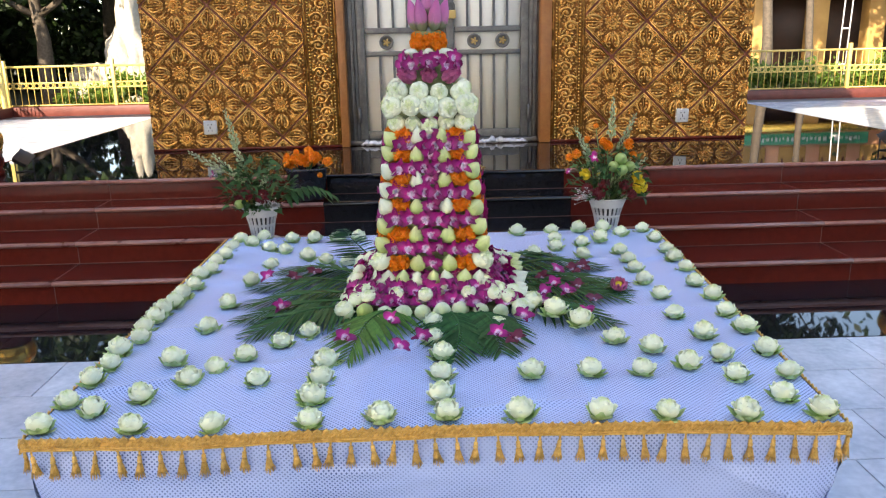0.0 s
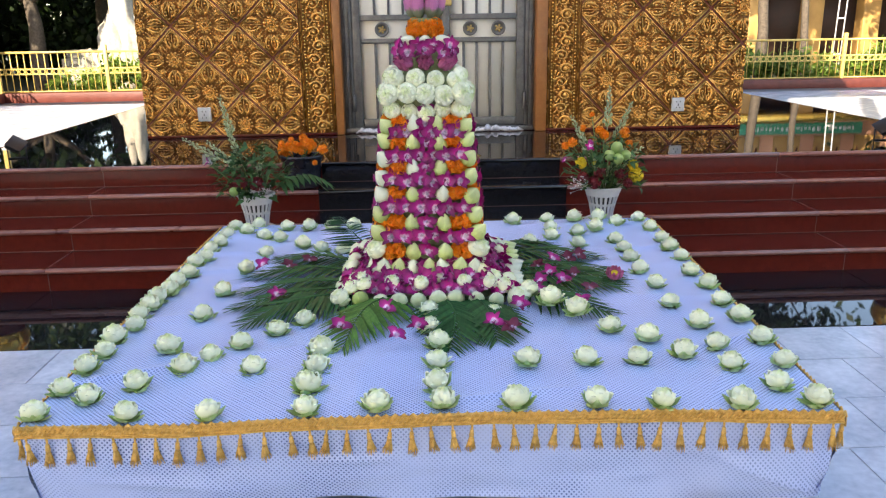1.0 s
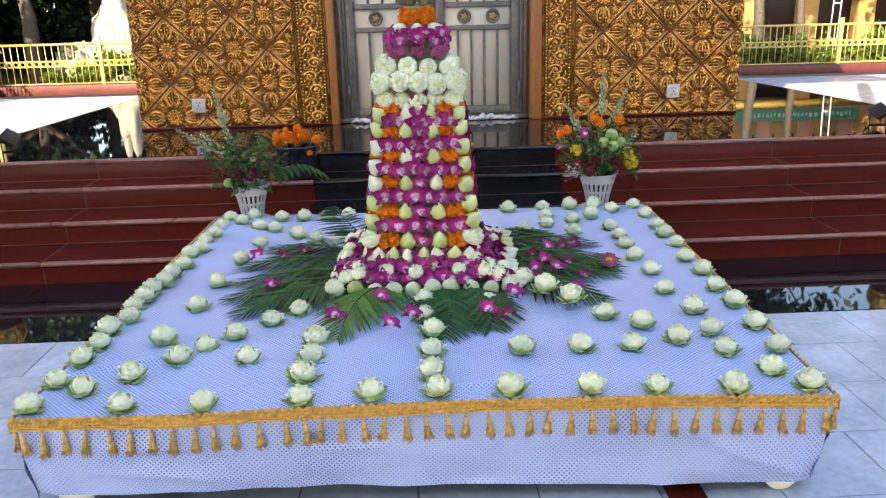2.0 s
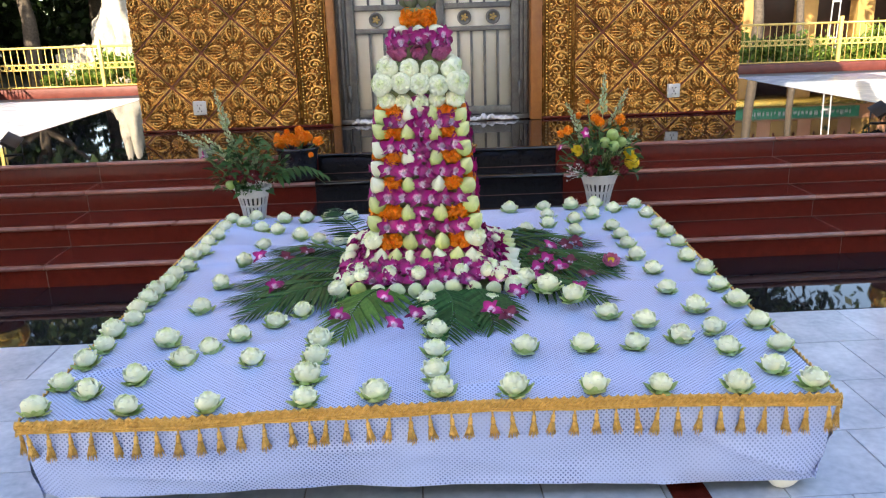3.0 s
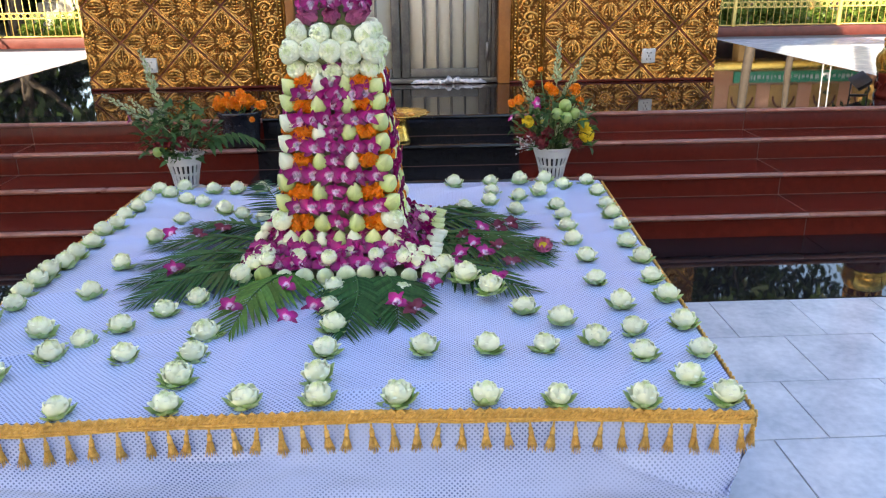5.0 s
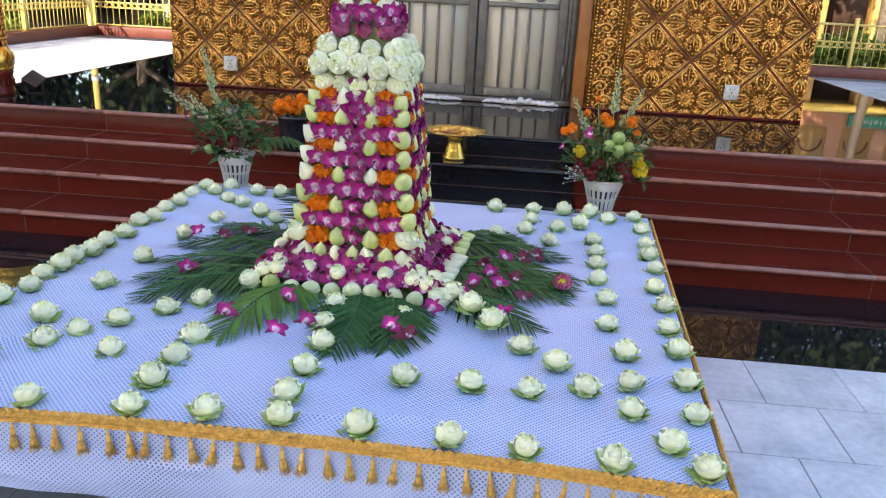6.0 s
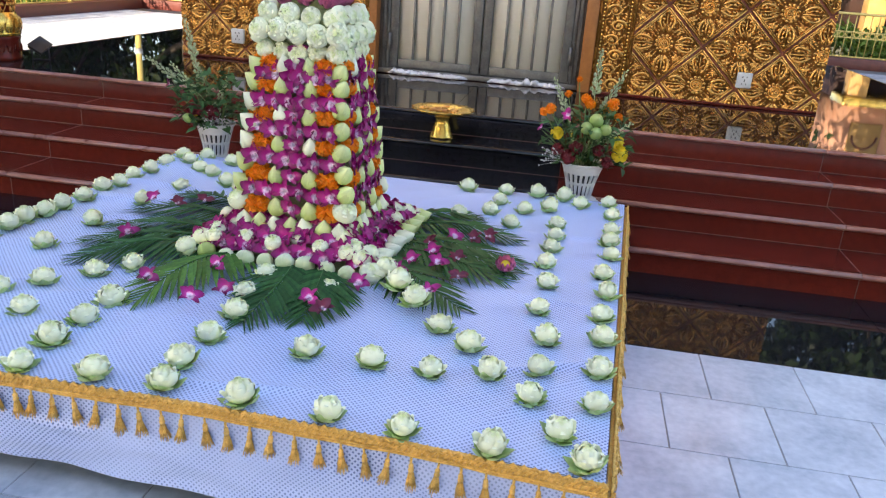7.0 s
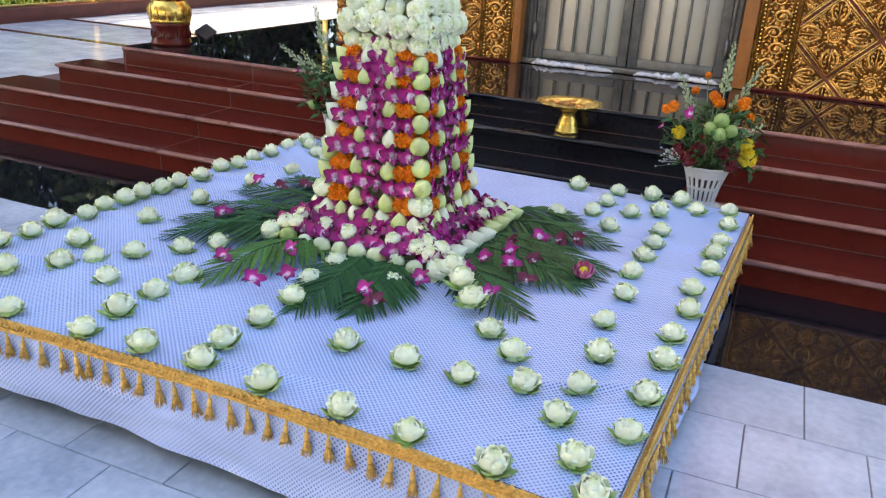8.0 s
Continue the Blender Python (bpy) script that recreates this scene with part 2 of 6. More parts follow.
CROWN = surface("tree_leaves", (0.012, 0.03, 0.008), (0.045, 0.085, 0.018), 3, 0.55, island=0.5, back_light=0.25)
SHRUB = surface("sunlit_shrub_leaves", (0.08, 0.16, 0.02), (0.22, 0.3, 0.04), 5, 0.5, island=0.45, back_light=0.35)
EARTH = surface("garden_earth", (0.05, 0.045, 0.03), (0.1, 0.1, 0.05), 2, 0.9)
PALE_STONE = surface("pale_weathered_stone", (0.3, 0.27, 0.21), (0.52, 0.48, 0.39), 4, 0.8, bump=0.6, fine=20)
PLASTER = surface("plain_plaster", (0.6, 0.55, 0.47), (0.72, 0.67, 0.58), 2, 0.8)
ROOF = surface("dark_red_boards", (0.12, 0.03, 0.02), (0.18, 0.05, 0.03), 4, 0.6)
LAMP_BLACK = surface("black_cast_metal", (0.01, 0.01, 0.012), (0.025, 0.025, 0.03), 20, 0.4, 0.3)
BRASS = surface("brass", (0.55, 0.38, 0.14), (0.7, 0.5, 0.2), 20, 0.3, 0.9)


# ---- mesh helpers ----
def blank(name, label, category, group="", kind="", at=(0, 0, 0), turn=(0, 0, 0)):
    ob = new(name)
    ob.empty_display_size = 0.05
    ob.matrix_basis = pose(*at, *turn)
    return tagged(ob, label, category, group, kind)


def data(name, bm, *mats, smooth=True):
    me = bpy.data.meshes.new(name)
    bm.to_mesh(me)
    bm.free()
    for m in mats:
        me.materials.append(m)
    if smooth:
        me.polygons.foreach_set("use_smooth", [True] * len(me.polygons))
    return me


def put(name, me, parent=None, m=None, label=""):
    ob = new(name, me)
    if parent:
        ob.parent = parent
    if m is not None:
        ob.matrix_basis = m
    return tagged(ob, label)


def part(name, bm, material, parent, label="", smooth=True):
    return put(name, data(name, bm, material, smooth=smooth), parent, None, label)


def box(bm, x0, x1, y0, y1, z0, z1, bevel=0.0, mi=0):
    vs = [bm.verts.new((x, y, z)) for x in (x0, x1) for y in (y0, y1) for z in (z0, z1)]
    fs = [bm.faces.new([vs[i] for i in f]) for f in
          ((0, 1, 3, 2), (4, 6, 7, 5), (0, 4, 5, 1), (2, 3, 7, 6), (0, 2, 6, 4), (1, 5, 7, 3))]
    for f in fs:
        f.material_index = mi
    if bevel:
        bmesh.ops.bevel(bm, geom=list({e for f in fs for e in f.edges}), offset=bevel, segments=2, affect="EDGES", profile=0.5)
    return bm


def lathe(bm, profile, n=24, wave=0.0, lobes=0, cap=True, mi=0):
    rings = []
    for r, z in profile:
        ring = []
        for k in range(n):
            a = 2 * math.pi * k / n
            rr = r * (1 + wave * math.cos(lobes * a)) if lobes else r
            ring.append(bm.verts.new((rr * math.cos(a), rr * math.sin(a), z)))
        rings.append(ring)
    for a, b in zip(rings, rings[1:]):
        for k in range(n):
            bm.faces.new((a[k], a[(k + 1) % n], b[(k + 1) % n], b[k])).material_index = mi
    if cap:
        bm.faces.new(rings[0][::-1]).material_index = mi
        bm.faces.new(rings[-1]).material_index = mi
    return bm


def tube(bm, pts, radii, sides=6, closed=False, mi=0):
    pts = [Vector(p) for p in pts]
    if not isinstance(radii, (list, tuple)):
        radii = [radii] * len(pts)
    rings, side = [], None
    for i, p in enumerate(pts):
        if closed:
            d = pts[(i + 1) % len(pts)] - pts[i - 1]
        else:
            d = pts[min(i + 1, len(pts) - 1)] - pts[max(i - 1, 0)]
        d.normalize()
        if side is None:
            side = d.orthogonal().normalized()
        side = (side - d * side.dot(d)).normalized()
        up = d.cross(side)
        rings.append([bm.verts.new(p + radii[i] * (math.cos(2 * math.pi * k / sides) * side + math.sin(2 * math.pi * k / sides) * up))
                      for k in range(sides)])
    pairs = list(zip(rings, rings[1:])) + ([(rings[-1], rings[0])] if closed else [])
    for a, b in pairs:
        for k in range(sides):
            bm.faces.new((a[k], a[(k + 1) % sides], b[(k + 1) % sides], b[k])).material_index = mi
    if not closed:
        bm.faces.new(rings[0][::-1]).material_index = mi
        bm.faces.new(rings[-1]).material_index = mi
    return bm


def blob(bm, centre, radii, spin=0.0, nu=8, nv=5, mi=0):
    """An ellipsoid, turned by spin (radians) about z."""
    c, s = math.cos(spin), math.sin(spin)
    def at(a, b):
        x, y, z = radii[0] * math.cos(b) * math.cos(a), radii[1] * math.cos(b) * math.sin(a), radii[2] * math.sin(b)
        return bm.verts.new((centre[0] + c * x - s * y, centre[1] + s * x + c * y, centre[2] + z))
    low, high = at(0, -math.pi / 2), at(0, math.pi / 2)
    rings = [[at(2 * math.pi * k / nu, -math.pi / 2 + math.pi * j / nv) for k in range(nu)] for j in range(1, nv)]
    for k in range(nu):
        bm.faces.new((low, rings[0][(k + 1) % nu], rings[0][k])).material_index = mi
        bm.faces.new((high, rings[-1][k], rings[-1][(k + 1) % nu])).material_index = mi
        for a, b in zip(rings, rings[1:]):
            bm.faces.new((a[k], a[(k + 1) % nu], b[(k + 1) % nu], b[k])).material_index = mi
    return bm


def petal(bm, spine, widths, angle, nv=4, mi=0, cup=0.0, m=None, twist=0.0):
    """A petal about the z axis: spine of (r, z), half widths in metres, bent round the axis."""
    rows = []
    for (r, z), w in zip(spine, widths):
        row = []
        for k in range(nv + 1):
            v = 2 * k / nv - 1
            a = angle + v * w / max(r, 0.012)
            rr = r + cup * v * v + twist * v
            q = Vector((rr * math.cos(a), rr * math.sin(a), z))
            row.append(bm.verts.new(m @ q if m else q))
        rows.append(row)
    for a, b in zip(rows, rows[1:]):
        for k in range(nv):
            bm.faces.new((a[k], a[k + 1], b[k + 1], b[k])).material_index = mi
    return bm


def leaf(bm, length, width, bend=0.15, n=4, mi=0, m=None, fold=0.25):
    """A pointed leaf along +x, folded along its rib and drooping."""
    rows = []
    for i in range(n + 1):
        u = i / n
        w = width * math.sin(math.pi * min(1, 0.08 + 0.92 * u) ** 0.75) * 0.5
        z = -bend * length * u * u
        row = [Vector((length * u, -w, z + fold * w)), Vector((length * u, 0, z)), Vector((length * u, w, z + fold * w))]
        rows.append([bm.verts.new(m @ q if m else q) for q in row])
    for a, b in zip(rows, rows[1:]):
        for k in range(2):
            bm.faces.new((a[k], a[k + 1], b[k + 1], b[k])).material_index = mi
    return bm


def aim(at, direction, spin=0.0, size=1.0):
    """A matrix that turns +z to direction."""
    q = Vector(direction).to_track_quat("Z", "Y").to_matrix().to_4x4()
    return Matrix.Translation(at) @ q @ Matrix.Rotation(spin, 4, "Z") @ Matrix.Diagonal((size, size, size, 1))


# ---- flowers, each kind built once ----
def lotus_body(seed, open_by=1.0):
    """A lotus with broad petals folded inwards, one over the other, into a round head with a small whorl on top."""
    rnd = random.Random(seed)
    bm = bmesh.new()
    blob(bm, (0, 0, 0.024), (0.0235, 0.0235, 0.0215), 0, 12, 8)
    R, H = 0.0325, 0.052
    twist = 0.0024 if open_by else 0.0013
    wides = (0.34, 0.76, 1.0, 0.96, 0.7, 0.3)
    closed = ((6, 1.0, 0.78, 0.9), (6, 0.95, 0.9, 0.74), (7, 0.86, 0.97, 0.5), (6, 0.7, 1.02, 0.28))
    for layer, (count, size, tall, close) in enumerate(closed if not open_by else ((6, 1.0, 0.66, 1.02), (6, 0.97, 0.84, 0.84), (7, 0.86, 0.96, 0.58), (6, 0.68, 1.04, 0.3))):
        for k in range(count):
            a = 2 * math.pi * (k + 0.5 * (layer % 2)) / count + rnd.uniform(-0.16, 0.16)
            s, h = R * size * rnd.uniform(0.96, 1.04), H * tall * rnd.uniform(0.93, 1.04)
            flare = open_by * (rnd.choice((0.001, 0.004, 0.008, 0.013)) if layer == 0 else rnd.choice((0.0, 0.002, 0.005)) if layer == 1 else 0.0)
            spine = []
            for i in range(6):
                u = i / 5
                # round belly, then the petal turns in towards the heart
                r = s * (0.34 + 0.66 * math.sin(min(1.0, u * 1.9) * math.pi / 2)) if u < 0.55 else s * (1 - (1 - close) * ((u - 0.55) / 0.45) ** 1.7)
                spine.append((r + flare * max(0.0, u - 0.5) * 2, h * (0.04 + 0.96 * u ** 0.92)))
            w = 0.68 * 2 * math.pi * s / count
            petal(bm, spine, [w * q for q in wides], a, 4, 0, -0.0012, None, rnd.choice((-1, 1)) * twist)
            (r, z), lip = spine[-1], rnd.uniform(0.003, 0.006)
            petal(bm, [(r, z), (r - lip, z + 0.0012), (max(0.002, r - 2.2 * lip), z - 0.001)], [w * 0.3, w * 0.2, w * 0.03], a, 4, 0, -0.0006)
    for k in range(7):
        a = 2 * math.pi * k / 7 + rnd.uniform(-0.3, 0.3)
        petal(bm, [(0.012, 0.044), (0.0085, 0.0505), (0.004, 0.052), (0.001, 0.047)], [0.006, 0.006, 0.004, 0.001], a, 2, 0, 0.0, None, 0.0016)
    return data("lotus_head", bm, LOTUS)


def lotus_sepal(seed):
    rnd = random.Random(seed)
    bm = bmesh.new()
    length = rnd.uniform(0.9, 1.1)
    for dz, da, f in ((0, 0, 1.0), (0.0035, rnd.choice((-0.5, 0.5)), 0.86)):
        spine = [(0.012, 0.003 + dz), (0.025, 0.002 + dz), (0.036 * length * f, 0.005 + dz), (0.049 * length * f, 0.012 + dz + rnd.uniform(0, 0.006))]
        petal(bm, spine, [0.01, 0.021, 0.0185, 0.002], da, 4, 0, -0.004, None, rnd.uniform(-0.002, 0.002))
        petal(bm, [(r, z - 0.0015) for r, z in spine], [0.01, 0.0205, 0.018, 0.002], da, 4, 0, -0.004)
    return data("sepal", bm, SEPAL)


LOTUS_HEADS = [lotus_body(k) for k in range(5)]
LOTUS_TIGHT = [lotus_body(50 + k, 0.0) for k in range(5)]
LOTUS_SEPALS = [lotus_sepal(20 + k) for k in range(4)]


def bud_mesh(name, material, r=0.026, length=0.058, seed=1):
    """A closed bud: two rounds of petals wrapped to a point."""
    rnd = random.Random(seed)
    bm = bmesh.new()
    prof = [(0.35, 0.0), (0.84, 0.14), (1.0, 0.36), (0.85, 0.6), (0.42, 0.86), (0.02, 1.06)]
    lathe(bm, [(r * 0.94 * a, length * b) for a, b in prof], 12)
    for layer in range(2):
        for k in range(4):
            a = 2 * math.pi * (k + layer * 0.5) / 4 + rnd.uniform(-0.2, 0.2)
            s = r * (1.03 - 0.03 * layer) * rnd.uniform(0.97, 1.03)
            petal(bm, [(s * p, length * b * (1 if layer else 0.93)) for p, b in prof],
                  [r * q for q in (0.3, 0.75, 0.95, 0.75, 0.4, 0.03)], a, 4, 0, -0.001, None, rnd.choice((-1, 1)) * 0.0016)
    return data(name, bm, material)


BUDS_GREEN = [bud_mesh("lotus_bud", BUD_GREEN, seed=k) for k in range(3)]
BUDS_WHITE = [bud_mesh("lotus_bud", BUD_WHITE, seed=10 + k) for k in range(3)]
BUDS_FRESH = [bud_mesh("lotus_bud", POD_GREEN, seed=60 + k) for k in range(2)]
PINK_BUDS = [bud_mesh("pink_lotus_bud", PINK_BUD, 0.034, 0.15, seed=30 + k) for k in range(2)]


def pink_head(seed):
    rnd = random.Random(seed)
    bm = bmesh.new()
    blob(bm, (0, 0, 0.02), (0.018, 0.018, 0.018), 0, 8, 6)
    for layer in range(3):
        for k in range(6):
            s = 0.032 - 0.006 * layer
            h = 0.042 + 0.008 * layer
            petal(bm, [(0.01, 0.002), (s * 0.9, h * 0.3), (s, h * 0.65), (s * 0.7, h)], [0.008, 0.014, 0.012, 0.002],
                  2 * math.pi * (k + 0.5 * layer) / 6 + rnd.uniform(-0.15, 0.15), 3, 0, -0.003)
    return data("pink_lotus", bm, PINK)


PINK_HEADS = [pink_head(k) for k in range(3)]


def orchid_mesh(seed, material):
    """A moth-shaped orchid that faces +z: two broad petals, three sepals and a pale lip."""
    rnd = random.Random(seed)
    bm = bmesh.new()
    for ang, length, width in ((18, 0.037, 0.031), (162, 0.037, 0.031), (90, 0.035, 0.018), (216, 0.035, 0.017), (324, 0.035, 0.017)):
        turn = Matrix.Rotation(radians(ang + rnd.uniform(-9, 9)), 4, "Z") @ Matrix.Rotation(radians(rnd.uniform(-34, 10)), 4, "Y")
        n, rows = 5, []
        for i in range(n + 1):
            u = i / n
            w = width * 0.5 * (math.sin(math.pi * (0.1 + 0.86 * u) ** 0.9)) ** 0.8
            row = []
            for v in (-1, -0.5, 0, 0.5, 1):
                z = 0.008 * math.sin(u * 2.6) + 0.005 * v * v * (1 - 0.6 * u) + 0.0018 * math.sin(9 * u + 5 * v + seed)
                row.append(bm.verts.new(turn @ Vector((0.002 + length * u, w * v, z))))
            rows.append(row)
        for a, b in zip(rows, rows[1:]):
            for k in range(4):
                bm.faces.new((a[k], a[k + 1], b[k + 1], b[k]))
    petal(bm, [(0.003, 0.002), (0.007, 0.008), (0.012, 0.012), (0.016, 0.011)], [0.004, 0.007, 0.008, 0.004], radians(270), 4, 1)
    blob(bm, (0, 0.001, 0.006), (0.0035, 0.005, 0.006), 0, 6, 4, 1)
    return data("orchid", bm, material, ORCHID_LIP)


ORCHIDS = [orchid_mesh(k, ORCHID) for k in range(5)]
WILTED = [orchid_mesh(40 + k, ORCHID_WILT) for k in range(2)]


def marigold_mesh(seed, r=0.024, material=None):
    rnd = random.Random(seed)
    bm = bmesh.new()
    blob(bm, (0, 0, 0), (r * 0.75,) * 3, 0, 8, 6)
    for k in range(60):
        z = 1 - 1.8 * (k + 0.5) / 60
        a = k * 2.39996 + rnd.uniform(-0.2, 0.2)
        d = Vector((math.sqrt(1 - z * z) * math.cos(a), math.sqrt(1 - z * z) * math.sin(a), z))
        m = aim(d * r * 0.6, d, rnd.uniform(0, 6))
        w, h = r * 0.3, r * rnd.uniform(0.36, 0.5)
        q = [bm.verts.new(m @ Vector(p)) for p in ((-w * 0.5, 0, 0), (w * 0.5, 0, 0), (w, w * 0.5, h), (0, w * 0.9, h * 1.1), (-w, w * 0.5, h))]
        bm.faces.new(q)
    return data("marigold", bm, material or MARIGOLD)


MARIGOLDS = [marigold_mesh(k) for k in range(3)]
YELLOW_MUMS = [marigold_mesh(60 + k, 0.028, YELLOW) for k in range(2)]
ROSES = [marigold_mesh(70 + k, 0.026, RED_ROSE) for k in range(2)]


# ---- ground, pavement, steps, platform ----
PLAT_L, PLAT_R, TOP = -2.62, 3.87, 0.48
LEVELS = ((3.95, 0.12), (4.27, 0.24), (4.57, 0.36), (4.80, 0.48))   # front of each nosing, height
DARK_L, DARK_R = -0.33, 1.08                                          # the black middle flight
ground = part("ground", box(bmesh.new(), -160, 160, -120, 200, -1.0, -0.03), EARTH, None)
tagged(ground, "bare shaded garden earth around the shrine", "ground", kind="structure")
# carried on unseen past the hall, to throw sunlight back under it
floor = part("pavement", box(bmesh.new(), -16.0, 14.0, -26.0, 17.6, -0.03, -0.004), MARBLE_JOINT, None)
tagged(floor, "white marble paving in running bond with grey joints", "floor", kind="structure")


steps = blank("platform_steps", "polished maroon granite steps with a black middle flight", "steps", kind="structure")
for k, (y, z) in enumerate(LEVELS):
    wide = (3 - k) * 0.36
    spans = ((PLAT_L - wide, -1.605, 0), (-1.605, DARK_L, 0), (DARK_L, DARK_R, 1), (DARK_R, 2.40, 0), (2.40, PLAT_R + wide, 0))
    stop = LEVELS[k + 1][0] + 0.05 if k < 3 else 9.9
    for x0, x1, dark in spans:
        if dark:
            red = GRANITE_BLACK
        else:
            red = GRANITE_RED
        # riser, tread and rounded nosing of one slab
        part("riser", box(bmesh.new(), x0 + 0.001, x1 - 0.001, y + 0.03, y + 0.06, z - 0.12, z - 0.022), red, steps, smooth=False)
        if k < 3:
            part("tread", box(bmesh.new(), x0 + 0.001, x1 - 0.001, y + 0.012, stop, z - 0.022, z - 0.001), red, steps, smooth=False)
        bm = bmesh.new()
        lathe_pts = [(0.0, -0.024), (-0.008, -0.02), (-0.012, -0.012), (-0.008, -0.004), (0.002, 0.0), (0.012, 0.0), (0.012, -0.024)]
        ends = [[bm.verts.new((x, y + 0.012 + p, z + q)) for p, q in lathe_pts] for x in (x0 + 0.001, x1 - 0.001)]
        for i in range(len(lathe_pts)):
            j = (i + 1) % len(lathe_pts)
            bm.faces.new((ends[0][i], ends[1][i], ends[1][j], ends[0][j]))
        bm.faces.new(ends[0])
        bm.faces.new(ends[1][::-1])
        part("nosing", bm, GRANITE_BLACK if dark else NOSING, steps, "pale nosing with its edge light put into the colour" if not dark else "")
    for x in (-1.605, 2.40):
        part("riser_joint", box(bmesh.new(), x - 0.0022, x + 0.0022, y + 0.0292, y + 0.0298, z - 0.119, z - 0.024), GROUT, steps)
        if k < 3:
            part("tread_joint", box(bmesh.new(), x - 0.0022, x + 0.0022, y + 0.026, LEVELS[k + 1][0] + 0.029, z - 0.0009, z - 0.0004), GROUT, steps)
    # fill and pale joints under and between the slabs
    part("step_core", box(bmesh.new(), PLAT_L - wide + 0.02, PLAT_R + wide - 0.02, y + 0.05, 9.8, z - 0.12, z - 0.024), GROUT, steps)
    part("back_joint", box(bmesh.new(), PLAT_L - wide, PLAT_R + wide, y + 0.0288, y + 0.0312, z - 0.121, z - 0.1183), GROUT, steps)
platform = blank("platform", "black polished granite platform before the shrine", "platform", kind="structure")
for x0, x1, y0, y1, mt in ((PLAT_L, -1.0, 4.824, 9.9, GRANITE_BLACK), (-0.998, 0.45, 4.824, 6.05, GRANITE_BLACK),
                           (0.452, 2.0, 4.824, 6.05, GRANITE_BLACK), (2.002, PLAT_R, 4.824, 9.9, GRANITE_BLACK)):
    part("granite_slab", box(bmesh.new(), x0, x1, y0, y1, TOP - 0.022, TOP - 0.001), mt, platform, smooth=False)
for x, s in ((PLAT_L, -1), (PLAT_R, 1)):
    part("side_facing", box(bmesh.new(), min(x, x + s * 0.02), max(x, x + s * 0.02), 4.83, 9.9, 0.0, TOP - 0.001), GRANITE_RED, platform)
band = blank("granite_band", "black polished granite band at the foot of the steps", "floor", kind="structure")
for k in range(-5, 6):
    x0 = 0.40 + 1.0 * k * 1.0
    part("granite_slab", box(bmesh.new(), x0, x0 + 0.997, 3.222, 3.985, -0.004, 0.002), GRANITE_BLACK, band, smooth=False)

# ---- shrine wall: carved panels, door ----
WALL = 6.06
CELL = 0.4935


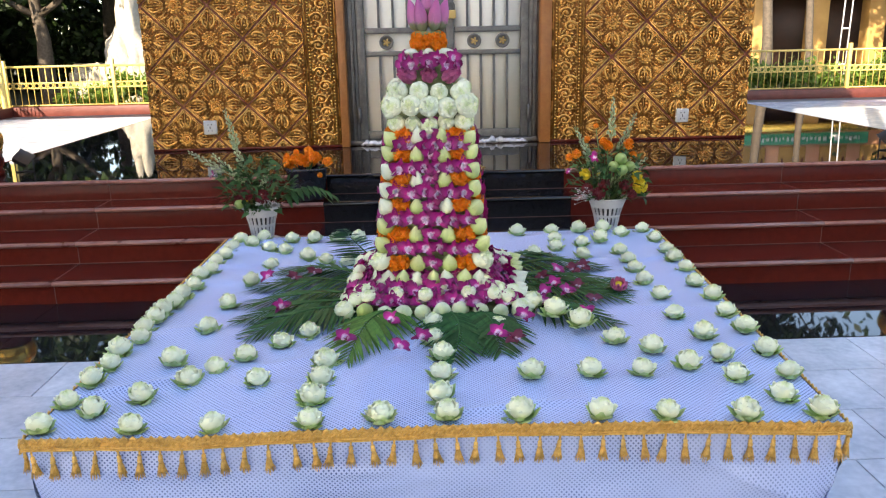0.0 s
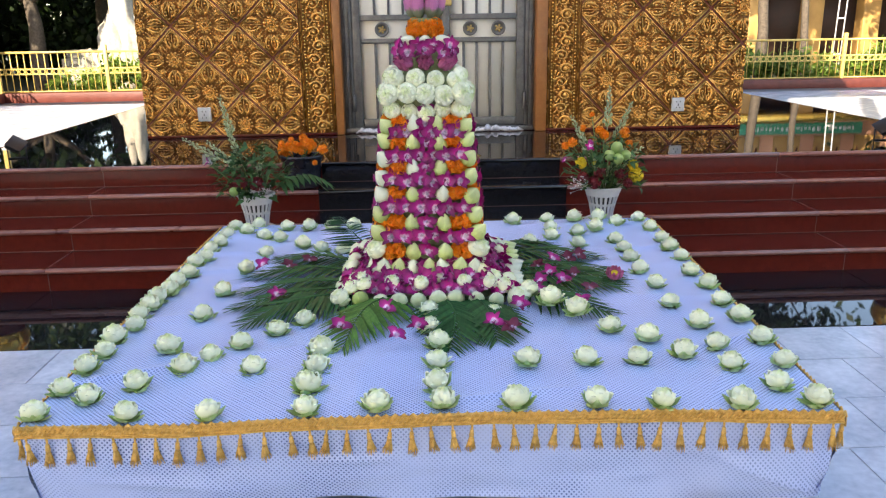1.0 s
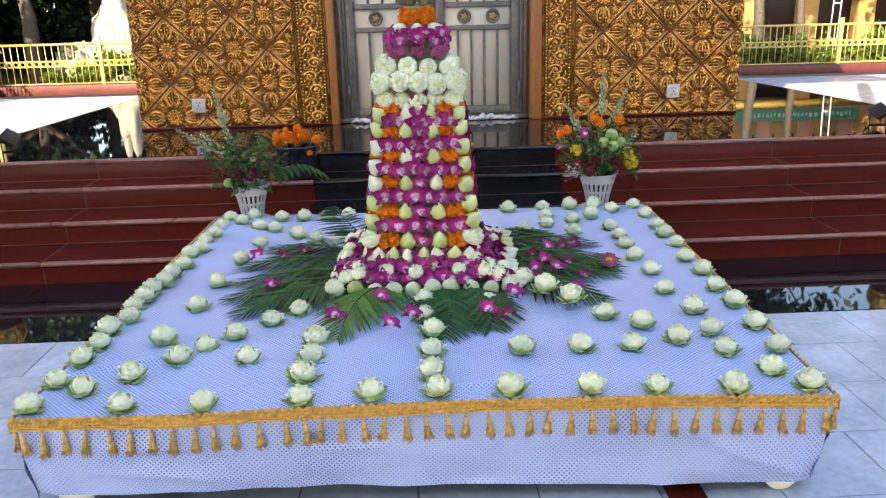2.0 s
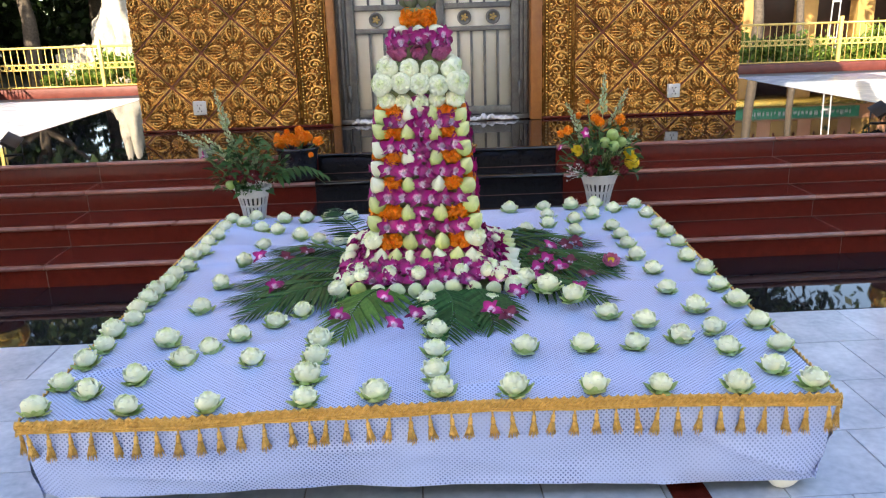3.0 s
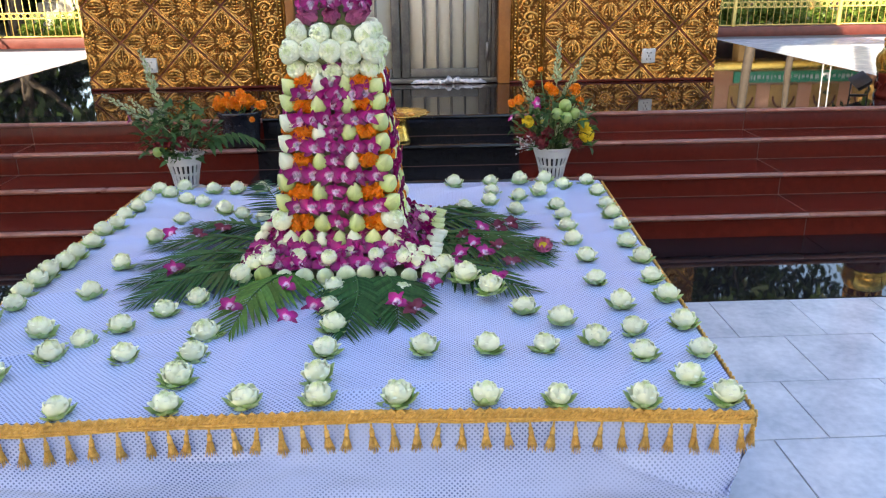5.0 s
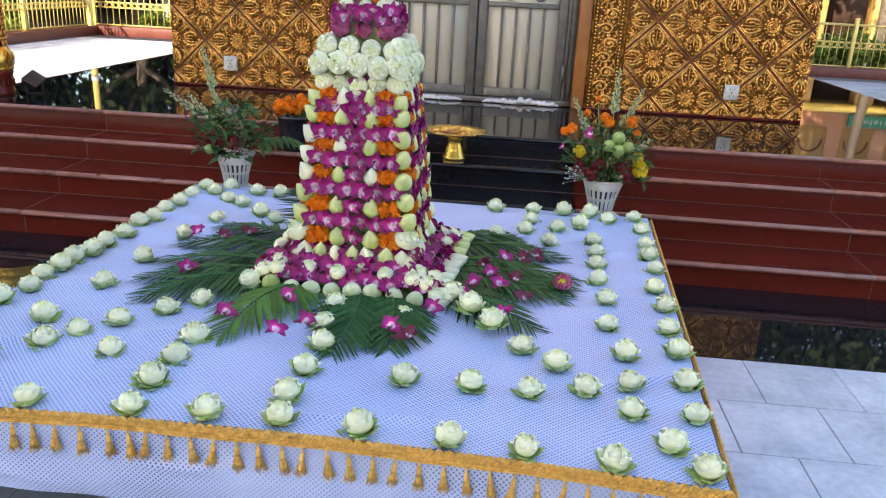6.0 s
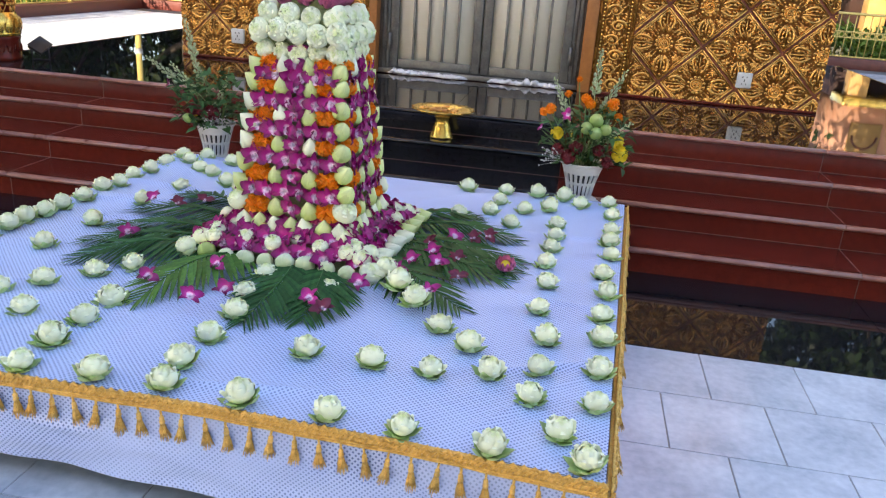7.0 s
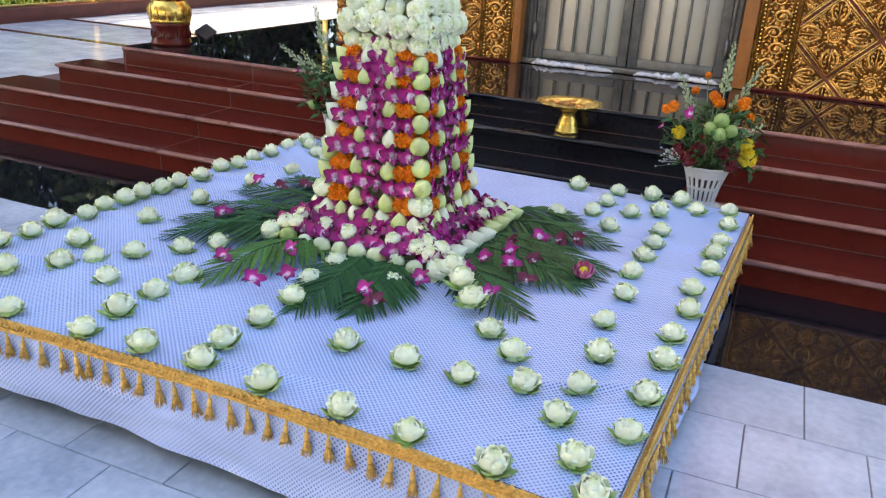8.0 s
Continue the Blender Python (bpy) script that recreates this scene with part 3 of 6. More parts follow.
def lobes(bm):
    """Carving of one lozenge in its own plane (x, y), rising along z."""
    h = CELL / 2
    for k in range(4):
        a, b = math.pi / 2 * k, math.pi / 2 * (k + 1)
        p, q = Vector((h * math.cos(a), h * math.sin(a), 0)), Vector((h * math.cos(b), h * math.sin(b), 0))
        # dark red groove between the gilt rails of neighbouring lozenges
        ring = [bm.verts.new(v * g + Vector((0, 0, 0.0015))) for v, g in ((p, 1.0), (q, 1.0), (q, 1 - 0.0075 * math.sqrt(2) / h), (p, 1 - 0.0075 * math.sqrt(2) / h))]
        bm.faces.new(ring).material_index = 1
        for inset, wide, tall in ((0.0125, 0.0058, 0.011), (0.0245, 0.0044, 0.009)):
            f = 1 - inset * math.sqrt(2) / h
            tube(bm, [p * f + Vector((0, 0, tall)), q * f + Vector((0, 0, tall))], wide, 6)
    lathe(bm, [(0.041, -0.002), (0.042, 0.009), (0.038, 0.014), (0.033, 0.009), (0.029, 0.003), (0.026, 0.004), (0.023, 0.011), (0.019, 0.012), (0.015, 0.006)], 16)
    for k in range(4):
        a = math.pi / 2 * k + math.pi / 4
        blob(bm, (0.011 * math.cos(a), 0.011 * math.sin(a), 0.012), (0.0095, 0.006, 0.008), a, 6, 4)
    blob(bm, (0, 0, 0.015), (0.0055, 0.0055, 0.008), 0, 6, 4)
    for k in range(12):
        a = 2 * math.pi * (k + 0.5) / 12
        blob(bm, (0.051 * math.cos(a), 0.051 * math.sin(a), 0.002), (0.0115, 0.0125, 0.008), a, 7, 5)
    for k in range(4):
        a = math.pi / 2 * k
        turn = Matrix.Rotation(a, 4, "Z") @ Matrix.Diagonal((0.96, 0.9, 1, 1))
        blob(bm, turn @ Vector((0.098, 0.098, -0.003)), (0.026, 0.026, 0.008), a, 8, 6)
        for s in (1, -1):
            for x, y, w in ((0.062, 0.05, 0.7), (0.086, 0.05, 1.2), (0.062, 0.082, 0.4), (0.108, 0.09, -0.2), (0.132, 0.098, 0.3), (0.158, 0.078, 0.2), (0.184, 0.058, 0.1), (0.21, 0.024, 0.2)):
                blob(bm, turn @ Vector((x, s * y, 0.003)), (0.0085, 0.0048, 0.0085), a + s * w, 6, 4)
            # a leaf that swells, turns over at its tip and ends in a round boss
            pts = [(0.076, 0.014), (0.094, 0.031), (0.118, 0.045), (0.146, 0.052), (0.172, 0.047), (0.186, 0.034), (0.183, 0.021), (0.17, 0.019)]
            tube(bm, [turn @ Vector((x, s * y, 0.007)) for x, y in pts], [0.0055, 0.0085, 0.0108, 0.0112, 0.0104, 0.0088, 0.0066, 0.0048], 7)
            for x, y, rx, ry, rz, w in ((0.096, 0.018, 0.016, 0.0055, 0.009, 0.5), (0.13, 0.024, 0.02, 0.0075, 0.012, 0.3), (0.11, 0.012, 0.022, 0.0055, 0.01, 0.1),
                                        (0.108, 0.055, 0.013, 0.006, 0.01, 0.9), (0.138, 0.066, 0.012, 0.0055, 0.01, 0.2)):
                blob(bm, turn @ Vector((x, s * y, 0.004)), (rx, ry, rz), a + s * w, 7, 5)
            # small leaves that fill the ground towards the rails
            for x, y, w in ((0.07, 0.098, 0.8), (0.144, 0.086, -0.5), (0.17, 0.068, -0.7), (0.198, 0.04, -0.8), (0.1, 0.108, 0.2), (0.078, 0.064, 0.9)):
                blob(bm, turn @ Vector((x, s * y, 0.002)), (0.0125, 0.0055, 0.008), a + s * w, 6, 4)
            blob(bm, turn @ Vector((0.158, s * 0.025, 0.01)), (0.0128, 0.012, 0.016), a, 8, 6)
            blob(bm, turn @ Vector((0.092, s * 0.084, 0.002)), (0.018, 0.006, 0.007), a + s * 0.8, 6, 4)
            blob(bm, turn @ Vector((0.118, s * 0.086, 0.002)), (0.012, 0.006, 0.007), a + s * 0.2, 6, 4)
        tube(bm, [turn @ Vector((0.074, 0, 0.006)), turn @ Vector((0.15, 0, 0.009)), turn @ Vector((0.198, 0, 0.004))], [0.0065, 0.005, 0.003], 5)
        blob(bm, turn @ Vector((0.208, 0, 0.005)), (0.013, 0.0105, 0.011), a, 6, 4)
    return bm


FLAT = Matrix.Rotation(radians(90), 4, "X")
LOZENGE = data("carved_lozenge", lobes(bmesh.new()), GOLD, GROOVE)


def clipped_lozenge(cx, cz, x0, x1, z0, size):
    bm = lobes(bmesh.new())
    bmesh.ops.scale(bm, vec=(size, size, 1), verts=bm.verts)
    for co, no in (((x0 - cx, 0, 0), (-1, 0, 0)), ((x1 - cx, 0, 0), (1, 0, 0)), ((0, z0 - cz, 0), (0, -1, 0))):
        bmesh.ops.bisect_plane(bm, geom=bm.verts[:] + bm.edges[:] + bm.faces[:], plane_co=co, plane_no=no, clear_outer=True)
    return data("carved_lozenge", bm, GOLD, GROOVE) if bm.faces else None


def scroll_unit():
    """One turn of the foliage scroll, 0.19 high."""
    bm = bmesh.new()
    for s, z in ((1, 0.0), (-1, 0.095)):
        pts = []
        for i in range(15):
            a = i / 14 * 2.6 * math.pi
            r = 0.04 * (1 - 0.62 * i / 14)
            pts.append((s * (0.012 + r * math.cos(a)) * 1.25, z + 0.047 + r * math.sin(a), 0.008))
        tube(bm, pts, [0.0112 - 0.005 * i / 14 for i in range(15)], 7)
        blob(bm, (s * 0.014, z + 0.047, 0.01), (0.017, 0.017, 0.018), 0, 7, 5)
        for k in range(5):
            a = 0.5 + k * 1.1
            blob(bm, (s * 0.012 + 0.058 * math.cos(a), z + 0.047 + 0.05 * math.sin(a), 0.004), (0.017, 0.008, 0.008), a, 6, 4)
        blob(bm, (-s * 0.055, z + 0.03, 0.004), (0.014, 0.01, 0.009), 0.7 * s, 6, 4)
        # leaves that crowd the ground round the scroll
        for k in range(9):
            a = 0.2 + k * 0.7
            blob(bm, (s * 0.012 + 0.043 * math.cos(a), z + 0.047 + 0.038 * math.sin(a), 0.003), (0.013, 0.0065, 0.009), a + 0.9, 6, 4)
        for px, pz, w in ((0.045, 0.0, 0.6), (0.03, 0.09, -0.5), (0.062, 0.085, 0.3), (0.0, 0.0, 1.2), (0.058, 0.012, 1.4)):
            blob(bm, (-s * px, z + pz, 0.003), (0.015, 0.008, 0.01), s * w, 6, 4)
    return data("carved_scroll", bm, GOLD)


SCROLL = scroll_unit()
bm = bmesh.new()
for k in range(8):
    blob(bm, (0, 0.0119 + k * 0.02375, 0.004), (0.0085, 0.0085, 0.009), 0, 6, 4)
BEADS = data("bead_row", bm, GOLD_BRIGHT)


def carved_panel(x0, x1, s0, s1, start, low, cell):
    """A carved gilt panel between x0 and x1, its lozenges cell wide; a scroll border runs from s0 to s1."""
    size = cell / CELL
    wall = blank("wall_panel", "carved gilt wall panel of lozenges and rosettes with scroll border", "wall", kind="structure")
    part("backing", box(bmesh.new(), min(x0, s0), max(x1, s1), WALL, WALL + 0.3, TOP, 3.3), GOLD_DEEP, wall, "red-gold ground with crevice shade in its darker colour")
    part("foot_rail", box(bmesh.new(), min(x0, s0), max(x1, s1), WALL - 0.022, WALL - 0.001, TOP, TOP + 0.018, 0.004), GRANITE_RED, wall)
    for j in range(-1, 7):
        z = low + j * cell / 2
        for i in range(-1, 4):
            x = start + (i + 0.5 * (j % 2)) * cell
            if x + cell / 2 < x0 + 0.01 or x - cell / 2 > x1 - 0.01:
                continue
            whole = x - cell / 2 > x0 and x + cell / 2 < x1 and z - cell / 2 > TOP + 0.01
            me = LOZENGE if whole else clipped_lozenge(x, z, x0, x1, TOP + 0.012, size)
            if me:
                put("carved_lozenge", me, wall, Matrix.Translation((x, WALL, z)) @ FLAT @ Matrix.Diagonal((size, size, 1, 1) if whole else (1, 1, 1, 1)))
    for k in range(8):
        put("carved_scroll", SCROLL, wall, Matrix.Translation(((s0 + s1) / 2, WALL, TOP + 0.02 + 0.19 * k)) @ FLAT)
        for x in (s0 + 0.035, s1 - 0.035):
            put("bead_row", BEADS, wall, Matrix.Translation((x, WALL, TOP + 0.02 + 0.19 * k)) @ FLAT)
    for x in (s0 + 0.01, s0 + 0.055, s1 - 0.055, s1 - 0.01):
        part("border_rib", tube(bmesh.new(), [(x, WALL - 0.002, TOP + 0.02), (x, WALL - 0.002, 3.2)], 0.007, 6), GOLD, wall)
    return wall


carved_panel(-1.725, -0.585, -0.58, -0.345, -1.481, 0.566, 0.469)
carved_panel(1.445, 2.665, 1.2, 1.44, 1.393, 0.595, 0.495)
shell = blank("shrine_wall", "plain inner walls of the shrine behind the gilt panels", "wall", kind="structure")
for args in ((-1.72, -0.35, 6.4, 9.9, TOP, 5.2), (1.205, 2.66, 6.4, 9.9, TOP, 5.2), (-1.72, 2.66, 6.05, 6.4, 3.3, 5.2), (-0.35, 1.205, 6.9, 9.9, TOP, 3.3)):
    part("wall_block", box(bmesh.new(), *args), PLASTER, shell)
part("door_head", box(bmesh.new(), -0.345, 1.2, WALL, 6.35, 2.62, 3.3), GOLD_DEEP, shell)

door = blank("double_door", "closed grey steel double door with bars over cream sheet", "door", kind="structure")
for x0, x1 in ((-0.344, -0.288), (1.118, 1.199)):
    part("jamb", box(bmesh.new(), x0, x1, WALL - 0.02, WALL + 0.2, TOP, 2.6, 0.006), WOOD, door, "varnished orange wooden jamb")
DY = 6.15
for x0, x1 in ((-0.288, -0.215), (1.05, 1.118)):
    part("door_frame", box(bmesh.new(), x0, x1, DY - 0.02, DY + 0.12, TOP, 2.6, 0.006), STEEL, door)
    for q in (0.3, 0.75):
        xx = x0 + (x1 - x0) * q
        part("frame_ridge", tube(bmesh.new(), [(xx, DY - 0.02, TOP), (xx, DY - 0.02, 2.6)], 0.007, 6), STEEL, door)
part("sill", box(bmesh.new(), -0.288, 1.118, DY - 0.03, DY + 0.12, TOP, TOP + 0.035, 0.005), STEEL, door)
MIDX = 0.435
for x0, x1 in ((-0.213, MIDX - 0.004), (MIDX + 0.004, 1.048)):
    lf = part("door_leaf", box(bmesh.new(), x0 + 0.012, x1 - 0.012, DY + 0.022, DY + 0.034, TOP + 0.06, 2.5), CREAM, door, "cream sheet behind the bars")
    inner = (x0 + 0.062, x1 - 0.062)
    for a, b in ((x0, x0 + 0.06), (x1 - 0.06, x1)):
        part("stile", box(bmesh.new(), a, b, DY - 0.008, DY + 0.021, TOP + 0.04, 2.55, 0.006), STEEL, lf)
    for z0, z1 in ((TOP + 0.04, TOP + 0.1), (1.125, 1.16), (1.285, 1.325), (2.45, 2.52)):
        part("rail", box(bmesh.new(), inner[0] + 0.001, inner[1] - 0.001, DY - 0.005, DY + 0.021, z0, z1, 0.005), STEEL, lf)
    for k in range(1, 5):
        xx = inner[0] + (inner[1] - inner[0]) * k / 5
        for z0, z1 in ((TOP + 0.1, 1.125), (1.325, 2.45)):
            part("bar", box(bmesh.new(), xx - 0.0085, xx + 0.0085, DY + 0.004, DY + 0.021, z0, z1, 0.003), STEEL, lf)
    for k in (0.3, 0.73):
        xx = inner[0] + (inner[1] - inner[0]) * k
        bm = lathe(bmesh.new(), [(0.052, -0.004), (0.052, 0.012), (0.046, 0.018), (0.036, 0.012), (0.034, 0.006)], 20)
        bmesh.ops.transform(bm, matrix=Matrix.Translation((xx, DY + 0.012, 1.222)) @ FLAT, verts=bm.verts)
        med = part("medallion", bm, STEEL, lf, "round steel medallion with brass flower")
        bm = bmesh.new()
        for q in range(5):
            a = 2 * math.pi * q / 5
            blob(bm, (0.017 * math.cos(a), 0.017 * math.sin(a), 0.01), (0.013, 0.009, 0.008), a, 6, 4)
        blob(bm, (0, 0, 0.012), (0.008, 0.008, 0.008))
        bmesh.ops.transform(bm, matrix=Matrix.Translation((xx, DY + 0.012, 1.222)) @ FLAT, verts=bm.verts)
        put("brass_flower", data("brass_flower", bm, BRASS), lf)
for z in (0.7, 1.7):
    for x in (-0.212, 1.047):
        part("hinge", lathe(bmesh.new(), [(0.012, -0.06), (0.014, 0.0), (0.012, 0.06)], 10), STEEL, door).matrix_basis = pose(x, DY - 0.022, z)
lock = blank("padlock", "brass padlock with steel shackle on the door", "padlock", at=(0.478, DY - 0.035, 1.43))
part("lock_body", box(bmesh.new(), -0.035, 0.035, -0.014, 0.014, -0.05, 0.01, 0.006), BRASS, lock)
part("shackle", tube(bmesh.new(), [(-0.024, 0, 0), (-0.024, 0, 0.045), (-0.016, 0, 0.062), (0, 0, 0.068), (0.016, 0, 0.062), (0.024, 0, 0.045), (0.024, 0, 0)], 0.006, 8), STEEL, lock, "steel shackle")

# roof of the porch; unseen hall added behind the camera to shade the forecourt
porch = part("porch_roof", box(bmesh.new(), PLAT_L - 0.4, PLAT_R + 0.3, 5.5, 10.2, 5.2, 5.5), ROOF, None)
tagged(porch, "dark red boarded porch roof over the platform", "roof", kind="structure")
# the gap below is added too, to let bounced light reach the door
hall = blank("hall_wall", "unseen plain plastered hall, open below, added to shade the forecourt", "wall", kind="structure")
part("upper_wall", box(bmesh.new(), -15.0, 12.0, -7.5, -4.5, 1.55, 8.65), PLASTER, hall)
for k in range(8):
    part("pier", box(bmesh.new(), -15.0 + 3.8 * k, -14.6 + 3.8 * k, -5.1, -4.5, -0.03, 1.55), PLASTER, hall)

# ---- low table with its cloth and fringe ----
TX, TY, TROT = 0.273, 3.01, -2.0
TW, TD, TZ = 1.022, 1.045, 0.293
ATABLE = pose(TX, TY, 0, 0, 0, TROT)
table = blank("low_table", "low square display table on small casters", "table", at=(TX, TY, 0), turn=(0, 0, TROT))
part("table_board", box(bmesh.new(), -TW + 0.04, TW - 0.03, -TD + 0.075, TD - 0.06, 0.2, TZ - 0.008), DARK, table)
for x in (-0.93, 0.93):
    part("beam", box(bmesh.new(), x - 0.03, x + 0.03, -TD + 0.075, TD - 0.2, 0.1, 0.2), DARK, table)
    for y in (-0.985, 0.7):
        bm = lathe(bmesh.new(), [(0.02, -0.016), (0.04, -0.016), (0.046, -0.01), (0.046, 0.01), (0.04, 0.016), (0.02, 0.016)], 20)
        bmesh.ops.transform(bm, matrix=Matrix.Translation((x, y, 0.046)) @ Matrix.Rotation(radians(90), 4, "X") @ Matrix.Rotation(0.0, 4, "Z"), verts=bm.verts)
        wheel = part("caster", bm, CREAM, table, "cream plastic caster wheel")
        part("fork", box(bmesh.new(), x - 0.022, x + 0.022, y - 0.03, y + 0.03, 0.093, 0.1), STEEL, wheel)


def outline(x, y):
    """The board's true outline in its own plane: wider at the back, the front edge bowed in."""
    u = (y / TD + 1) / 2
    bow = 0.038 * max(0.0, 1 - ((x - 0.3) / 0.9) ** 2)
    return x + u * (0.04 * x / TW + 0.012), y - 0.02 * u * (1 - x / TW) + (1 - u) * bow


def shaped(bm, turn=None):
    for v in bm.verts:
        if turn is not None:
            v.co = turn @ v.co
        v.co.x, v.co.y = outline(v.co.x, v.co.y)
    return bm


def fold(x, y, seed):
    """Slack wrinkles: a few long soft ridges that fade in and out."""
    r = 1 - abs(noise.noise(Vector((x * 1.1 + 0.6 * y + seed, y * 3.4 - 1.2 * x, seed))))
    patch = max(0.0, noise.noise(Vector((x * 1.7, y * 1.7, seed + 5))) + 0.15)
    return r ** 12 * patch


def cloth_top():
    bm = bmesh.new()
    uv = bm.loops.layers.uv.new("cloth")
    n = 170
    grid = []
    for j in range(n + 1):
        row = []
        for i in range(n + 1):
            x, y = (2 * i / n - 1) * TW, (2 * j / n - 1) * TD
            edge = min(TW - abs(x), TD - abs(y))
            lift = 0.0022 * noise.noise(Vector((x * 2.2, y * 2.2, 3))) + 0.0012 * noise.noise(Vector((x * 9, y * 3, 8)))
            crease = 0.0045 * math.exp(-((x - 0.05 * y - 0.45) / 0.014) ** 2) + 0.004 * math.exp(-((x + 0.2) / 0.014) ** 2) + 0.002 * math.exp(-((y - 0.3) / 0.014) ** 2)
            crease += 0.034 * fold(x, y, 2.0) + 0.026 * fold(y, x, 7.0)
            row.append(bm.verts.new((x, y, TZ + (lift + crease) * min(1, edge * 12))))
        grid.append(row)
    for j in range(n):
        for i in range(n):
            f = bm.faces.new((grid[j][i], grid[j][i + 1], grid[j + 1][i + 1], grid[j + 1][i]))
            for lp in f.loops:
                lp[uv].uv = lp.vert.co.xy
    return shaped(bm)


def cloth_side(half, length, drop, seed, slant):
    """One hanging side along x, facing -y, its foot uneven and its folds slack."""
    bm = bmesh.new()
    uv = bm.loops.layers.uv.new("cloth")
    n, m = 150, 22
    grid = []
    for j in range(m + 1):
        v = j / m
        row = []
        for i in range(n + 1):
            x = (2 * i / n - 1) * half
            foot = drop + slant * x / half + 0.009 * noise.noise(Vector((x * 1.6, seed, 0))) + 0.004 * noise.noise(Vector((x * 7, seed, 2)))
            wave = v * (0.02 * noise.noise(Vector((x * 2.2 + v, seed, v * 1.5))) + 0.007 * noise.noise(Vector((x * 7 + v * 3, seed, v * 5))))
            bulge = 0.006 * math.sin(math.pi * v) + 0.004 * v * math.sin(5 * x + 9 * v + seed)
            bulge += 0.05 * min(1, 3 * v) * fold(v * 0.35 + 0.2, x * 0.45, seed) + 0.04 * v * fold(x, v * 0.5, seed + 3)
            end = 0.03 * v * max(0, (abs(x) / half - 0.94) / 0.06)
            row.append(bm.verts.new((x * (1 - 0.012 * v), -length - 0.003 - wave - bulge + end, TZ + 0.0005 - v * foot)))
        grid.append(row)
    for j in range(m):
        for i in range(n):
            f = bm.faces.new((grid[j + 1][i], grid[j + 1][i + 1], grid[j][i + 1], grid[j][i]))
            for lp, (a, b) in zip(f.loops, ((i, j + 1), (i + 1, j + 1), (i + 1, j), (i, j))):
                lp[uv].uv = ((2 * a / n - 1) * half, b / m * drop)
    return bm


cloth = blank("tablecloth", "pale lilac lace tablecloth hanging over the low table", "tablecloth", at=(TX, TY, 0), turn=(0, 0, TROT))
part("cloth_top", cloth_top(), CLOTH, cloth)
for k, (half, length, drop) in enumerate(((TW, TD, 0.238), (TD, TW, 0.258), (TW, TD, 0.14), (TD, TW, 0.255))):
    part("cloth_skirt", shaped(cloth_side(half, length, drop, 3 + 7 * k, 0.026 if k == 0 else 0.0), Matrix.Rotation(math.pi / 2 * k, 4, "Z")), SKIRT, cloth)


def tassel_mesh(seed):
    """A silk tassel: a long bound neck, then a loose flaring skirt of strands."""
    rnd = random.Random(seed)
    bm = bmesh.new()
    tube(bm, [(0, 0, 0.004), (0.0006, 0, -0.012)], 0.0026, 6)
    lathe(bm, [(0.0036, -0.03), (0.0056, -0.026), (0.0058, -0.022), (0.0042, -0.019), (0.0052, -0.0165), (0.0046, -0.012), (0.003, -0.009)], 10)
    lathe(bm, [(0.0072, -0.056), (0.0075, -0.048), (0.0058, -0.038), (0.0042, -0.029)], 12, 0.15, 6)
    lean = rnd.uniform(-0.003, 0.003)
    for k in range(30):
        a = 2 * math.pi * k / 30 + rnd.uniform(-0.15, 0.15)
        r1 = 0.0118 * rnd.uniform(0.5, 1.15)
        z1 = -0.068 * rnd.uniform(0.88, 1.04)
        tube(bm, [(0.0036 * math.cos(a), 0.0036 * math.sin(a), -0.027), (0.0072 * math.cos(a + 0.1), 0.0072 * math.sin(a + 0.1), -0.046),
                  (r1 * math.cos(a) + lean, r1 * math.sin(a), z1)], [0.0011, 0.0013, 0.0007], 3)
    return data("tassel", bm, FRINGE)


TASSELS = [tassel_mesh(k) for k in range(6)]


def braid(half):
    """Flat gimp braid folded over the edge: a woven web, a smooth lower cord, and pointed scallops along its top."""
    bm = bmesh.new()
    count = 180
    pts = [(-half + 2 * half * i / count, 0.0018 * math.sin(i * 0.14) + 0.0008 * math.sin(i * 0.5)) for i in range(count + 1)]
    section = ((-0.007, -0.026), (-0.0075, -0.012), (-0.007, -0.003), (-0.005, 0.0), (0.004, 0.001))
    rows = [[bm.verts.new((x, y, TZ + q + z)) for y, q in section] for x, z in pts]
    for a, b in zip(rows, rows[1:]):
        for k in range(len(section) - 1):
            bm.faces.new((a[k], b[k], b[k + 1], a[k + 1]))
    for drop, r in ((-0.0245, 0.0032), (-0.0185, 0.0026), (-0.0005, 0.0022)):
        tube(bm, [(x, -0.0078, TZ + drop + z) for x, z in pts], r, 6)
    n = int(half * 2 / 0.0225)
    for i in range(n):
        x = -half + 2 * half * (i + 0.5) / n
        # pointed scallop that stands over the edge
        arc = [(x - 0.0112, -0.0078, TZ - 0.002), (x - 0.0055, -0.0085, TZ + 0.004), (x, -0.0085, TZ + 0.0095), (x + 0.0055, -0.0085, TZ + 0.004), (x + 0.0112, -0.0078, TZ - 0.002)]
        tube(bm, arc, [0.0026, 0.0032, 0.0036, 0.0032, 0.0026], 5)
        blob(bm, (x, -0.0088, TZ + 0.003), (0.0046, 0.0028, 0.0046), 0, 6, 4)
        for d in (-0.0056, 0.0056):
            tube(bm, [(x + d - 0.005, -0.0082, TZ - 0.0155), (x + d, -0.0105, TZ - 0.0095), (x + d + 0.005, -0.0082, TZ - 0.0035)], 0.0021, 4)
    return bm


